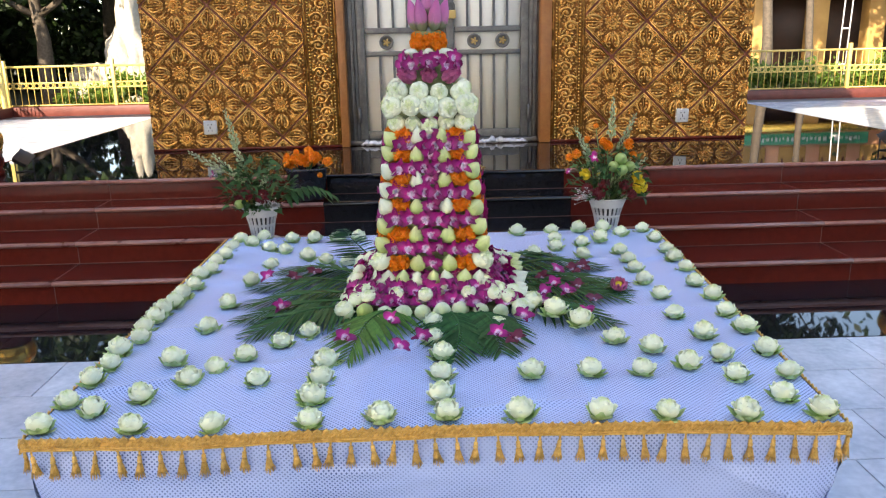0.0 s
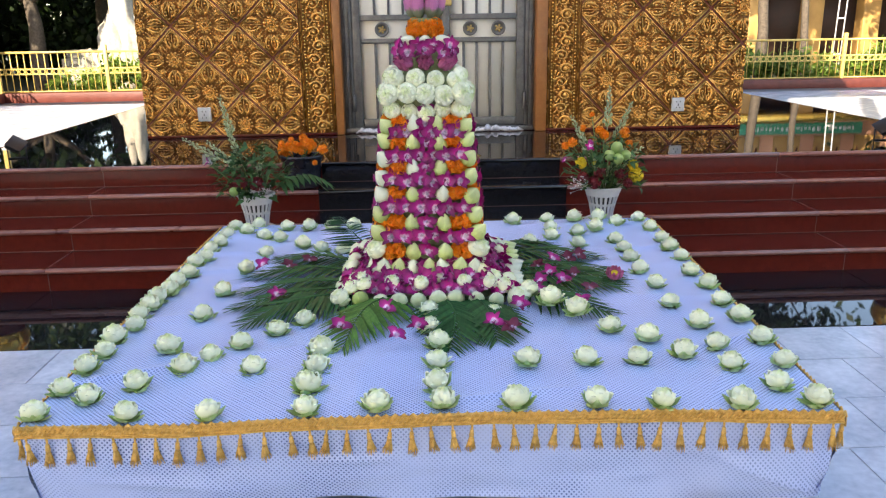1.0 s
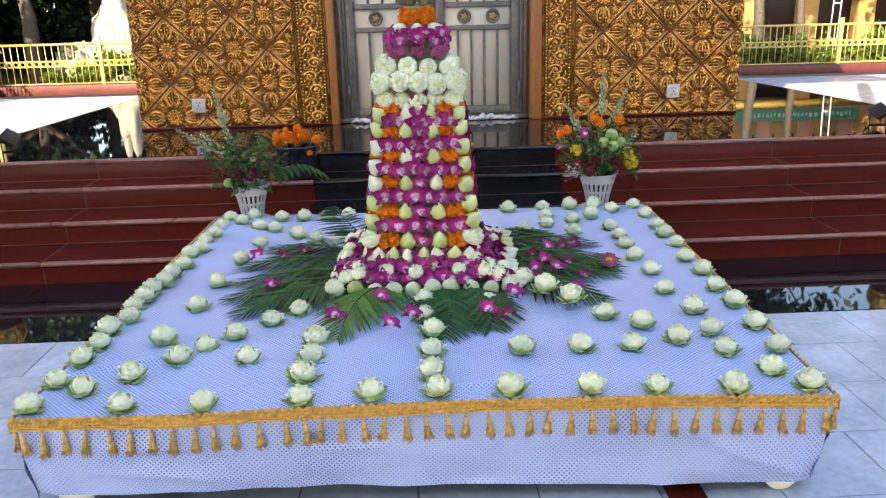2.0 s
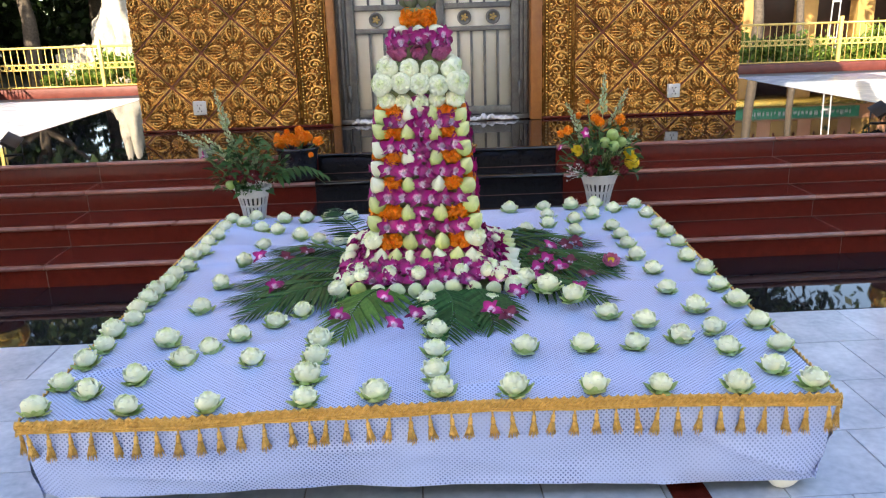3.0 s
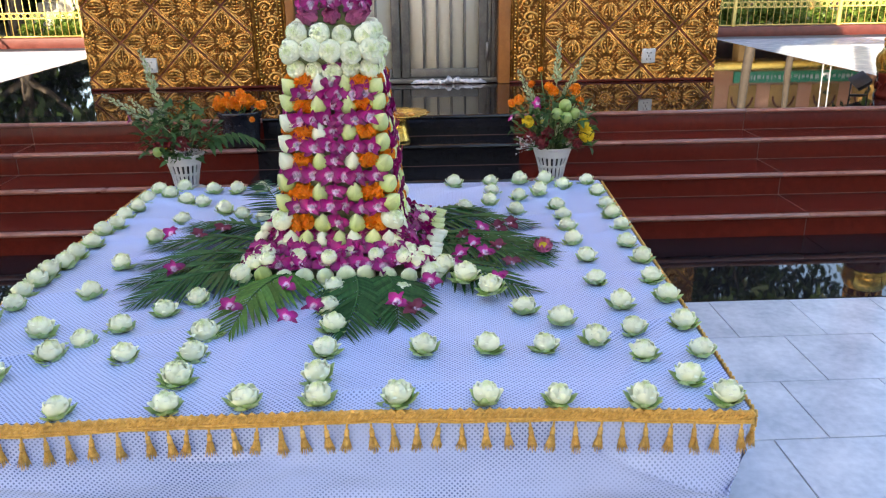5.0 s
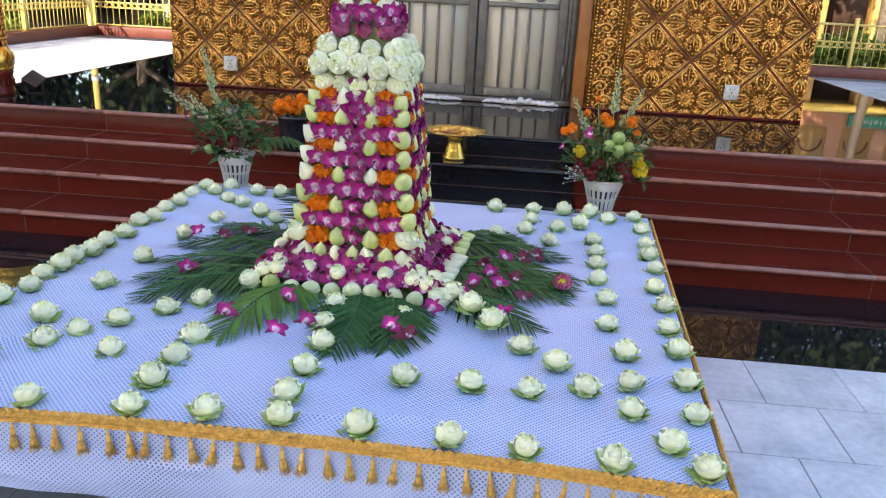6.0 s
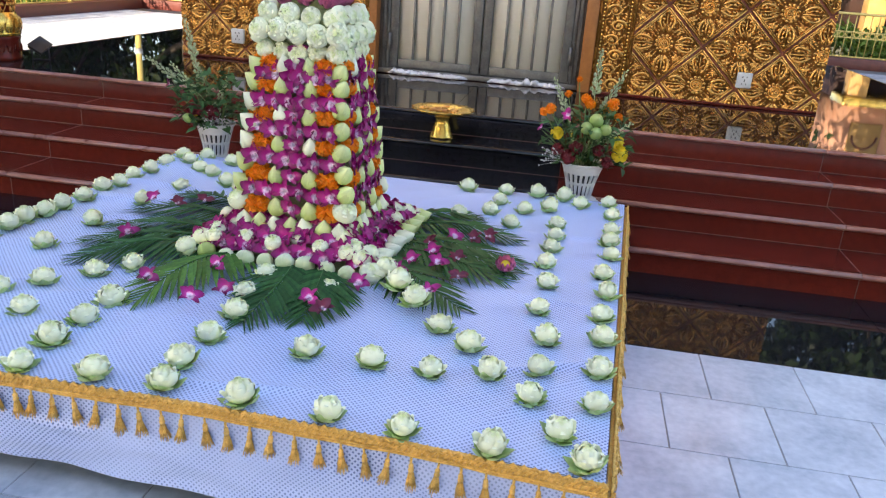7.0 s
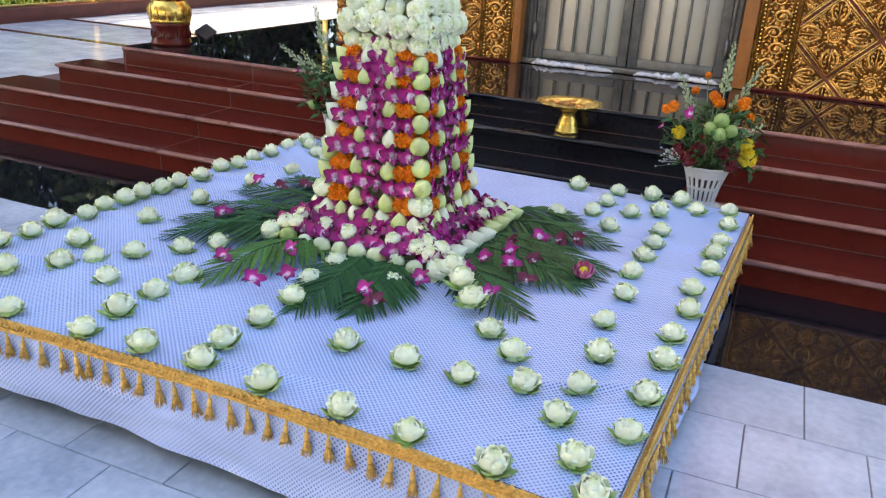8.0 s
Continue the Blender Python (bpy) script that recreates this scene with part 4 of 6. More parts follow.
fringe = blank("gold_fringe", "gold silk braid with hanging tassels round the tablecloth", "fringe", at=(TX, TY, 0), turn=(0, 0, TROT))
rnd = random.Random(4)
for k, (half, length) in enumerate(((TW, TD), (TD, TW), (TW, TD), (TD, TW))):
    if k == 2:
        continue
    m = Matrix.Rotation(math.pi / 2 * k, 4, "Z") @ Matrix.Translation((0, -length - 0.006, -0.012 if k else 0.0))
    put("braid", data("braid", shaped(braid(half + 0.006), m), FRINGE), fringe)
    count = 39
    for i in range(count):
        x = -half + 2 * half * (i + 0.5) / count + rnd.uniform(-0.004, 0.004)
        if k == 0 and i in (12, 13):
            x += 0.012
        at = m @ Vector((x, -0.016, TZ - 0.026))
        at.x, at.y = outline(at.x, at.y)
        tm = Matrix.Translation(at) @ Matrix.Rotation(rnd.uniform(-0.13, 0.13), 4, "Y") @ Matrix.Rotation(rnd.uniform(0, 6), 4, "Z") @ Matrix.Diagonal((1.12, 1.12, rnd.uniform(0.95, 1.08), 1))
        put("tassel", TASSELS[rnd.randrange(6)], fringe, tm)

# ---- lotus flowers laid on the cloth ----
LEFT_ROW = ((-0.76, 2.02), (-0.75, 2.17), (-0.74, 2.31), (-0.73, 2.42), (-0.74, 2.53), (-0.71, 2.63), (-0.73, 2.73), (-0.72, 2.82), (-0.72, 2.91),
            (-0.70, 2.99), (-0.70, 3.08), (-0.69, 3.20), (-0.70, 3.34), (-0.68, 3.43), (-0.68, 3.54), (-0.67, 3.66), (-0.67, 3.80), (-0.66, 3.94))
FRONT_ROW = ((-0.53, 2.01), (-0.32, 2.00), (-0.08, 2.01), (0.10, 2.02), (0.27, 2.02), (0.46, 2.01), (0.66, 2.00), (0.83, 1.99), (1.02, 1.97), (1.22, 1.97))
RIGHT_ROW = ((1.16, 2.07), (1.24, 2.20), (1.25, 2.37), (1.26, 2.56), (1.26, 2.72), (1.28, 2.90), (1.27, 3.06), (1.30, 3.26), (1.30, 3.41), (1.31, 3.55), (1.32, 3.76), (1.31, 3.93))
RIGHT_INNER = ((1.09, 2.20), (1.10, 2.34), (1.11, 2.52), (1.08, 2.71), (1.09, 2.92), (1.08, 3.09), (1.09, 3.26), (1.10, 3.40), (1.10, 3.55))
MIDDLE_ROW = ((0.26, 2.13), (0.26, 2.27), (0.27, 2.41), (0.25, 2.54), (0.25, 2.68), (0.46, 2.64), (-0.08, 2.39), (-0.08, 2.26), (-0.09, 2.14))
LEFT_FIELD = ((-0.55, 2.44), (-0.46, 2.29), (-0.40, 2.36), (-0.33, 2.45), (-0.26, 2.27), (-0.56, 2.19), (-0.66, 2.11), (-0.51, 2.71), (-0.50, 2.96), (-0.47, 3.24),
              (-0.43, 3.47), (-0.49, 3.76), (-0.41, 3.71), (-0.29, 3.60), (-0.16, 2.64), (-0.24, 2.56))
RIGHT_FIELD = ((0.98, 2.29), (0.84, 2.26), (0.91, 2.41), (0.69, 2.26), (0.52, 2.26), (0.82, 2.50))
BACK_ROW = ((-0.59, 3.86), (-0.55, 3.96), (-0.41, 3.92), (-0.30, 3.92), (-0.19, 3.92), (-0.09, 3.91), (-0.10, 3.47), (-0.20, 3.52), (0.69, 3.94), (0.86, 3.95),
            (0.85, 3.78), (0.83, 3.63), (1.00, 3.97), (0.96, 3.70), (0.92, 3.49), (1.06, 3.77), (1.12, 3.96), (1.19, 3.88), (0.71, 3.53))


def lotus(x, y, z, rnd, size=1.0, tilt=0.0, group="lotus flowers on the cloth"):
    th = blank("lotus_flower", "cream-green lotus with folded petals lying on lilac lace", "flower", group)
    th.matrix_basis = (Matrix.Translation((x, y, z)) @ Matrix.Rotation(rnd.uniform(0, 6.28), 4, "Z") @ Matrix.Rotation(tilt + rnd.uniform(-0.12, 0.2), 4, "X")
                       @ Matrix.Diagonal((size, size, size * rnd.uniform(1.0, 1.2), 1)))
    put("lotus_head", LOTUS_HEADS[rnd.randrange(5)], th, Matrix.Diagonal((0.92, 0.92, 0.96, 1)))
    count = rnd.choice((4, 5, 5, 6))
    for k in range(count):
        put("sepal", LOTUS_SEPALS[rnd.randrange(4)], th, Matrix.Rotation(2 * math.pi * k / count + rnd.uniform(-0.3, 0.3), 4, "Z")
            @ Matrix.Rotation(rnd.uniform(-0.25, 0.06), 4, "Y"))
    return th


rnd = random.Random(11)
for row in (LEFT_ROW, FRONT_ROW, RIGHT_ROW, RIGHT_INNER, MIDDLE_ROW, LEFT_FIELD, RIGHT_FIELD, BACK_ROW):
    for x, y in row:
        big = 1.12 if (x, y) in ((-0.09, 2.14), (0.10, 2.02), (-0.08, 2.39), (0.66, 2.69)) else 0.98
        lotus(x, y + 0.012, TZ + 0.001, rnd, big * rnd.uniform(0.92, 1.06))

# ---- the flower tower ----
CX, CY, CROT = 0.262, 3.085, -2.5
tower = blank("flower_tower", "tall four-sided tower of lotus buds, orchids and marigolds", "flower arrangement", at=(CX, CY, TZ), turn=(0, 0, CROT))


def half_at(z):
    """Half width of the core at a height above the cloth."""
    return 0.174 - 0.054 * (z - 0.10) / 0.52


bm = bmesh.new()
rings = []
for w, z in ((0.27, 0.0), (0.27, 0.03), (0.185, 0.085), (0.168, 0.1), (0.112, 0.62), (0.118, 0.66), (0.12, 0.74), (0.075, 0.79), (0.06, 0.86), (0.045, 0.9), (0.045, 0.97)):
    rings.append([bm.verts.new((sx * w, sy * w, z)) for sx, sy in ((-1, -1), (1, -1), (1, 1), (-1, 1))])
for a, b in zip(rings, rings[1:]):
    for k in range(4):
        bm.faces.new((a[k], a[(k + 1) % 4], b[(k + 1) % 4], b[k]))
bm.faces.new(rings[0][::-1])
bm.faces.new(rings[-1])
part("packing", bm, FOAM, tower, "damp green packing", smooth=False)
rnd = random.Random(21)


def jitter(a):
    return rnd.uniform(-a, a)


def set_on(name, meshes, face, u, z, out, tilt, size=1.0, spin=None):
    """Sets a flower on one of the four faces: u sideways, z up, out from the face, tilt from the face's normal upwards."""
    turn = Matrix.Rotation(math.pi / 2 * face, 4, "Z")
    d = Vector((jitter(0.12), -math.cos(tilt), math.sin(tilt) + jitter(0.1)))
    m = turn @ aim((u, -(half_at(z) + out), z), d, rnd.uniform(0, 6.28) if spin is None else spin, size)
    return put(name, meshes[rnd.randrange(len(meshes))], tower, m)


BUD_Z = (0.62, 0.555, 0.467, 0.377, 0.275, 0.174)
ORC_Z = (0.59, 0.51, 0.423, 0.327, 0.225)
for face in range(4):
    for z in BUD_Z:
        w = half_at(z) + 0.012
        for s in (-1, 1):
            green = BUDS_WHITE if rnd.random() < 0.22 else BUDS_GREEN
            set_on("lotus_bud", green, face, s * w * 0.32 + jitter(0.004), z - 0.028, 0.006, 1.15, 1.08 + jitter(0.08))
            for q in range(2):
                set_on("marigold", MARIGOLDS, face, s * w * (0.6 + 0.17 * q) + jitter(0.004), z + jitter(0.005), 0.014, 0.2, 1.12 + jitter(0.08))
        set_on("orchid", ORCHIDS, face, jitter(0.004), z, 0.018, 0.1, 1.05 + jitter(0.1), jitter(0.3))
    for z in ORC_Z:
        w = half_at(z) + 0.008
        for q in (-0.8, -0.48, -0.16, 0.16, 0.48, 0.8):
            set_on("orchid", ORCHIDS, face, q * w + jitter(0.005), z + jitter(0.006), 0.02 + jitter(0.004), 0.1 + jitter(0.2), 1.2 + jitter(0.12), jitter(0.35))
    set_on("orchid", ORCHIDS, face, 0, 0.66, 0.014, 0.1, 1.0, 0)
    # the corner string of buds
    for k, z in enumerate((0.61, 0.565, 0.50, 0.435, 0.37, 0.305, 0.24, 0.18)):
        w = half_at(z)
        turn = Matrix.Rotation(math.pi / 2 * face, 4, "Z")
        size = 1.08 + 0.06 * k / 3
        kind = LOTUS_TIGHT if k == 7 else (BUDS_WHITE if k in (2, 3, 4) and face == 3 else BUDS_GREEN)
        m = turn @ aim((w * 1.0, -w * 1.0, z - 0.022), (0.5 + jitter(0.15), -0.5 + jitter(0.15), 0.8 + jitter(0.2)), rnd.uniform(0, 6), size)
        put("lotus_bud", kind[rnd.randrange(3)], tower, m)
    # three tight rounds of folded white lotus, then pink, orchid, white and orange rounds
    turn = Matrix.Rotation(math.pi / 2 * face, 4, "Z")
    for z, w, count, size in ((0.655, 0.135, 5, 0.98), (0.712, 0.146, 5, 1.12), (0.765, 0.13, 4, 1.02)):
        for i in range(count):
            u = (i + 0.5) / count * 2 - 1 + (0.12 if z == 0.71 else 0)
            d = Vector((u * 0.5, -1, 0.22 + jitter(0.1)))
            put("lotus_head", LOTUS_TIGHT[rnd.randrange(5)], tower, turn @ aim((u * w * 0.98, -w + 0.028 + 0.012 * abs(u), z + jitter(0.006)), d, rnd.uniform(0, 6), size + jitter(0.05)))
    for i in range(3):
        u = (i - 1) * 0.72
        put("pink_lotus", PINK_HEADS[i], tower, turn @ aim((u * 0.085, -0.058, 0.815 + jitter(0.004)), (u * 0.6, -1, 0.35), rnd.uniform(0, 6), 0.98))
        put("orchid", ORCHIDS[i], tower, turn @ aim((u * 0.08, -0.086, 0.858 + jitter(0.006)), (u * 0.5, -1, 0.1), jitter(0.4), 1.05))
        put("orchid", ORCHIDS[i + 2], tower, turn @ aim(((u + 0.4) * 0.075, -0.078, 0.875 + jitter(0.006)), (u * 0.5, -1, 0.3), jitter(0.4), 0.95))
        put("lotus_bud", BUDS_WHITE[i], tower, turn @ aim((u * 0.066, -0.042, 0.888), (u * 0.7, -1, 0.35), rnd.uniform(0, 6), 0.78))
        put("marigold", MARIGOLDS[i], tower, turn @ aim((u * 0.044, -0.042, 0.930 + jitter(0.004)), (u, -1, 0.2), 0, 0.95))
        put("marigold", MARIGOLDS[(i + 1) % 3], tower, turn @ aim((u * 0.04, -0.038, 0.948 + jitter(0.004)), (u, -1, 0.6), 0, 0.9))
for k in range(7):
    a = 2 * math.pi * k / 6
    r = 0.036 if k < 6 else 0
    put("pink_lotus_bud", PINK_BUDS[k % 2], tower, aim((r * math.cos(a), r * math.sin(a), 0.972 + (0.04 if k == 6 else 0)), (0.28 * math.cos(a) * (r > 0), 0.28 * math.sin(a) * (r > 0), 1), 0.7 * k, 0.74))
# skirt round the foot
for face in range(4):
    turn = Matrix.Rotation(math.pi / 2 * face, 4, "Z")
    for i in range(10):
        u = -0.3 + 0.6 * i / 9
        if face == 1:
            put("lotus_bud", BUDS_GREEN[i % 3] if i > 5 else BUDS_WHITE[i % 3], tower, turn @ aim((u, -0.29 + jitter(0.008), 0.034), (0.1 + jitter(0.3), -1, 0.45 + jitter(0.2)), rnd.uniform(0, 6), 1.15 + jitter(0.08)))
        else:
            put("lotus_bud", (BUDS_GREEN if rnd.random() < 0.15 else BUDS_WHITE)[i % 3], tower, turn @ aim((u, -0.335 + jitter(0.006), 0.03), (jitter(0.2), 0.95, 0.1 + jitter(0.15)), rnd.uniform(0, 6), 1.12 + jitter(0.08)))
    for i in range(7):
        u = -0.15 + 0.3 * i / 6
        put("lotus_bud", (BUDS_GREEN if i % 2 else BUDS_WHITE)[i % 3], tower, turn @ aim((u * 1.1, -0.185, 0.086), (jitter(0.2), -0.25, 0.95), rnd.uniform(0, 6), 1.12 + jitter(0.06)))
    for i in range(42):
        v = (i % 3) / 2 + jitter(0.12)
        u = ((i // 3) / 13 * 2 - 1) * (0.265 - 0.07 * v) + jitter(0.012)
        y, z = -0.28 + 0.1 * v, 0.056 + 0.055 * v
        put("orchid", ORCHIDS[rnd.randrange(5)], tower, turn @ aim((u, y, z), (jitter(0.5), -0.75 + jitter(0.3), 0.75), jitter(0.8), 1.15 + jitter(0.12)))
    for i in range(6):
        put("lotus_head", LOTUS_TIGHT[rnd.randrange(5)], tower, turn @ aim((-0.22 + 0.088 * i + jitter(0.02), -0.235 + jitter(0.05), 0.062), (jitter(0.3), -0.4, 0.9), rnd.uniform(0, 6), 0.85))
    for q, (r, z) in enumerate(((0.185, 0.085), (0.225, 0.065), (0.262, 0.045), (0.3, 0.02))):
        put("lotus_head", LOTUS_TIGHT[q], tower, turn @ aim((r, -r, z), (0.3, -0.3, 0.9), rnd.uniform(0, 6), 0.9 + 0.05 * q))
# large heads that lead from the corner of the skirt over the fronds
for k, (x, y, size) in enumerate(((0.6, 2.79, 1.1), (0.66, 2.7, 1.15), (0.73, 2.61, 1.1))):
    lotus(x, y, TZ + 0.03, rnd, size)

# ---- palm fronds under the tower ----
LEAFLETS = []
for k in range(4):
    bm = bmesh.new()
    leaf(bm, 1.0, 0.078 + 0.014 * (k % 2), 0.04 + 0.05 * k, 6, fold=0.3)
    LEAFLETS.append(data("leaflet", bm, PALM))
SUNLIT_LEAFLETS = []
for me in LEAFLETS:
    pale = me.copy()
    pale.materials[0] = PALM_PALE
    SUNLIT_LEAFLETS.append(pale)


def frond(x0, y0, x1, y1, rnd, rise=0.03, reach=0.2, pairs=25, tip_up=0.006, sun_tone=False):
    """A palm frond lying from its foot to its tip, with narrow leaflets in two rows."""
    foot, tip = Vector((x0, y0, TZ + 0.028)), Vector((x1, y1, TZ + tip_up))
    along = tip - foot
    th = blank("palm_frond", "light green palm frond on the cloth, sunlit tone in its colour" if sun_tone else "dark green palm frond lying flat on the cloth", "leaf", "palm fronds under the tower", at=foot)
    side = Vector((-along.y, along.x, 0)) * rnd.uniform(-0.08, 0.08)
    def spine(u):
        return along * u + Vector((0, 0, rise * math.sin(math.pi * u))) + side * math.sin(math.pi * u)
    part("midrib", tube(bmesh.new(), [spine(i / 8) for i in range(9)], [0.0042 - 0.0034 * i / 8 for i in range(9)], 5), PALM, th)
    head = math.atan2(along.y, along.x)
    for i in range(pairs):
        u = 0.06 + 0.9 * i / (pairs - 1)
        length = reach * (0.5 + 0.5 * math.sin(math.pi * min(1, u * 0.75 + 0.2))) * (1 - 0.42 * u ** 2)
        for s in (-1, 1):
            a = head + s * (1.05 - 0.62 * u + rnd.uniform(-0.06, 0.06))
            q = spine(u)
            low = max(0.0, q.z + foot.z - TZ - 0.005)
            dip = math.atan2(low * 0.6, length) * (1 if tip_up < 0.05 else 0.2) + rnd.uniform(-0.05, 0.04)
            m = Matrix.Translation(q) @ Matrix.Rotation(a, 4, "Z") @ Matrix.Rotation(dip, 4, "Y") @ Matrix.Rotation(s * (rnd.uniform(-0.1, 0.3) if tip_up < 0.05 else rnd.uniform(0.4, 1.0)), 4, "X") @ Matrix.Diagonal((length, length * rnd.uniform(0.9, 1.2), length * 0.6, 1))
            put("leaflet", (SUNLIT_LEAFLETS if sun_tone else LEAFLETS)[rnd.randrange(4)], th, m)
    return th


rnd = random.Random(31)
for f in ((0.0, 2.86, -0.36, 2.64), (0.02, 3.0, -0.44, 2.98), (0.0, 3.12, -0.46, 3.16), (0.0, 3.26, -0.38, 3.42), 
          (0.3, 2.8, 0.3, 2.38), (0.4, 2.8, 0.45, 2.44), (0.54, 2.98, 0.86, 2.66), (0.54, 3.06, 0.96, 2.92), (0.54, 3.18, 1.0, 3.1), (0.54, 3.3, 0.97, 3.32), (0.52, 3.36, 0.78, 3.56),
          (0.02, 2.92, -0.43, 2.8), (0.54, 3.12, 0.99, 3.0)):
    frond(*f, rnd)
frond(0.06, 3.34, -0.14, 3.74, rnd, 0.03, 0.17, 22, 0.11)
frond(0.14, 2.85, -0.02, 2.41, rnd, 0.04, sun_tone=True)
for x, y in ((-0.28, 2.83), (-0.03, 2.51), (0.14, 2.42), (0.21, 2.49), (0.11, 2.66), (0.45, 2.51), (0.55, 2.66), (0.75, 3.18), (0.74, 2.91), (0.71, 3.0),
             (0.76, 2.67), (0.63, 2.8), (0.66, 2.9), (-0.39, 3.2)):
    th = put("orchid", ORCHIDS[rnd.randrange(5)], None, aim((x, y, TZ + 0.045), (rnd.uniform(-0.4, 0.4), -0.5, 0.9), rnd.uniform(-1, 1), 1.0))
    tagged(th, "loose magenta orchid bloom fallen on the palm fronds", "flower", "loose orchids")
for x, y in ((-0.29, 3.19), (-0.22, 3.26), (0.5, 2.47), (0.82, 3.2), (0.87, 3.24), (0.79, 2.98), (0.82, 2.82), (0.68, 3.1)):
    th = put("orchid", WILTED[rnd.randrange(2)], None, aim((x, y, TZ + 0.04), (rnd.uniform(-0.4, 0.4), -0.4, 0.9), rnd.uniform(-1, 1), 0.95))
    tagged(th, "wilted dark orchid bloom on the palm fronds", "flower", "loose orchids")
th = blank("pink_lotus", "small open pink lotus on a palm frond", "flower", at=(0.951, 3.0, TZ + 0.018), turn=(24, 0, 0))
PINK_PETAL = data("petal", petal(bmesh.new(), [(0.008, 0.002), (0.024, 0.014), (0.033, 0.03), (0.031, 0.043)], [0.006, 0.014, 0.012, 0.002], 0, 4, 0, -0.003), PINK)
for k in range(16):
    inner = k >= 8
    put("petal", PINK_PETAL, th, Matrix.Rotation(2 * math.pi * (k + 0.5 * inner) / 8, 4, "Z") @ Matrix.Diagonal((0.75 if inner else 1.05,) * 2 + (1.1 if inner else 0.9, 1)))
part("stamens", lathe(bmesh.new(), [(0.012, 0.008), (0.016, 0.02), (0.014, 0.03), (0.006, 0.032)], 12), YELLOW, th, "yellow heart")

# ---- basket vases with bouquets ----
def vase(x, y, z, rim):
    th = blank("basket_vase", "white plastic lattice basket vase on the granite step", "vase", "pair of basket vases", at=(x, y, z))
    part("foot", lathe(bmesh.new(), [(0.072, 0.0), (0.07, 0.02), (0.055, 0.09), (0.06, 0.13), (0.057, 0.152)], 24), WHITE_PLASTIC, th)
    bm = bmesh.new()
    lathe(bm, [(0.058, 0.118), (0.086, 0.128), (0.09, 0.138), (0.07, 0.15), (0.058, 0.155)], 36, 0.06, 12, cap=False)
    part("frill", bm, WHITE_PLASTIC, th, "lace paper frill")
    def r_at(h):
        u = (h - 0.15) / 0.165
        return 0.056 + (rim - 0.056) * (0.25 * u + 0.75 * u ** 1.7)
    part("liner", lathe(bmesh.new(), [(r_at(0.15) - 0.012, 0.15), (r_at(0.22) - 0.01, 0.22), (r_at(0.3) - 0.012, 0.3)], 24), DARK, th, "dark inner liner")
    for h0, h1 in ((0.15, 0.168), (0.217, 0.229), (0.268, 0.312)):
        hs = [h0 + (h1 - h0) * i / 3 for i in range(4)]
        prof = [(r_at(h), h) for h in hs] + [(r_at(h) - 0.005, h) for h in hs[::-1]]
        part("band", lathe(bmesh.new(), prof + prof[:1], 32, cap=False), WHITE_PLASTIC, th)
    part("rim", tube(bmesh.new(), [(r_at(0.315) * math.cos(a), r_at(0.315) * math.sin(a), 0.313) for a in [2 * math.pi * i / 36 for i in range(36)]], 0.006, 6, True), WHITE_PLASTIC, th)
    for h0, h1 in ((0.168, 0.217), (0.229, 0.268)):
        r0, r1 = r_at(h0), r_at(h1)
        bm = bmesh.new()
        vs = [bm.verts.new(p) for p in ((r0, -0.0055, h0), (r0, 0.0055, h0), (r1, 0.0065, h1), (r1, -0.0065, h1),
                                        (r0 - 0.005, -0.0055, h0), (r0 - 0.005, 0.0055, h0), (r1 - 0.005, 0.0065, h1), (r1 - 0.005, -0.0065, h1))]
        for f in ((0, 1, 2, 3), (7, 6, 5, 4), (0, 3, 7, 4), (1, 5, 6, 2)):
            bm.faces.new([vs[i] for i in f])
        me = data("slat", bm, WHITE_PLASTIC, smooth=False)
        for k in range(20):
            put("slat", me, th, Matrix.Rotation(2 * math.pi * k / 20, 4, "Z"))
    for k, a in enumerate((-1.2, -1.7, -0.8)):
        put("paper_rose", PINK_HEADS[k], th, aim((0.082 * math.cos(a), 0.082 * math.sin(a), 0.128), (math.cos(a), math.sin(a), 0.5), 0, 0.42), "small pink paper rose")
    return th


LEAVES = []
for k in range(4):
    bm = bmesh.new()
    leaf(bm, 1.0, 0.32 + 0.06 * k, 0.18 + 0.08 * k, 5, fold=0.4)
    LEAVES.append(data("leaf", bm, LEAF))


def floret_spike(seed, n=26, length=0.2):
    """Tuberose: buds and small trumpets up a stem, along +z."""
    rnd = random.Random(seed)
    bm = bmesh.new()
    for i in range(n):
        u = i / n
        a = i * 2.4
        m = aim((0.006 * math.cos(a), 0.006 * math.sin(a), length * u), (math.cos(a), math.sin(a), 0.5 + 1.5 * u), 0, 1.15 - 0.75 * u)
        part_bm = [(0.003, 0.0), (0.006, 0.012), (0.011, 0.022), (0.008, 0.031)]
        for k in range(4):
            petal(bm, part_bm, [0.004, 0.008, 0.011, 0.002], math.pi / 2 * k + rnd.uniform(-0.3, 0.3), 2, 0, 0.0, m)
    tube(bm, [(0, 0, -0.06), (0, 0, 0), (0.002, 0, length)], [0.003, 0.0028, 0.001], 5)
    return data("tuberose", bm, TUBEROSE)


SPIKES = [floret_spike(k) for k in range(3)]


def stem_to(th, foot, tip):
    foot, tip = Vector(foot), Vector(tip)
    mid = foot.lerp(tip, 0.55) + Vector((0, 0, 0.025))
    part("stem", tube(bmesh.new(), [foot, mid, tip], [0.0034, 0.003, 0.0024], 5), STEM, th)


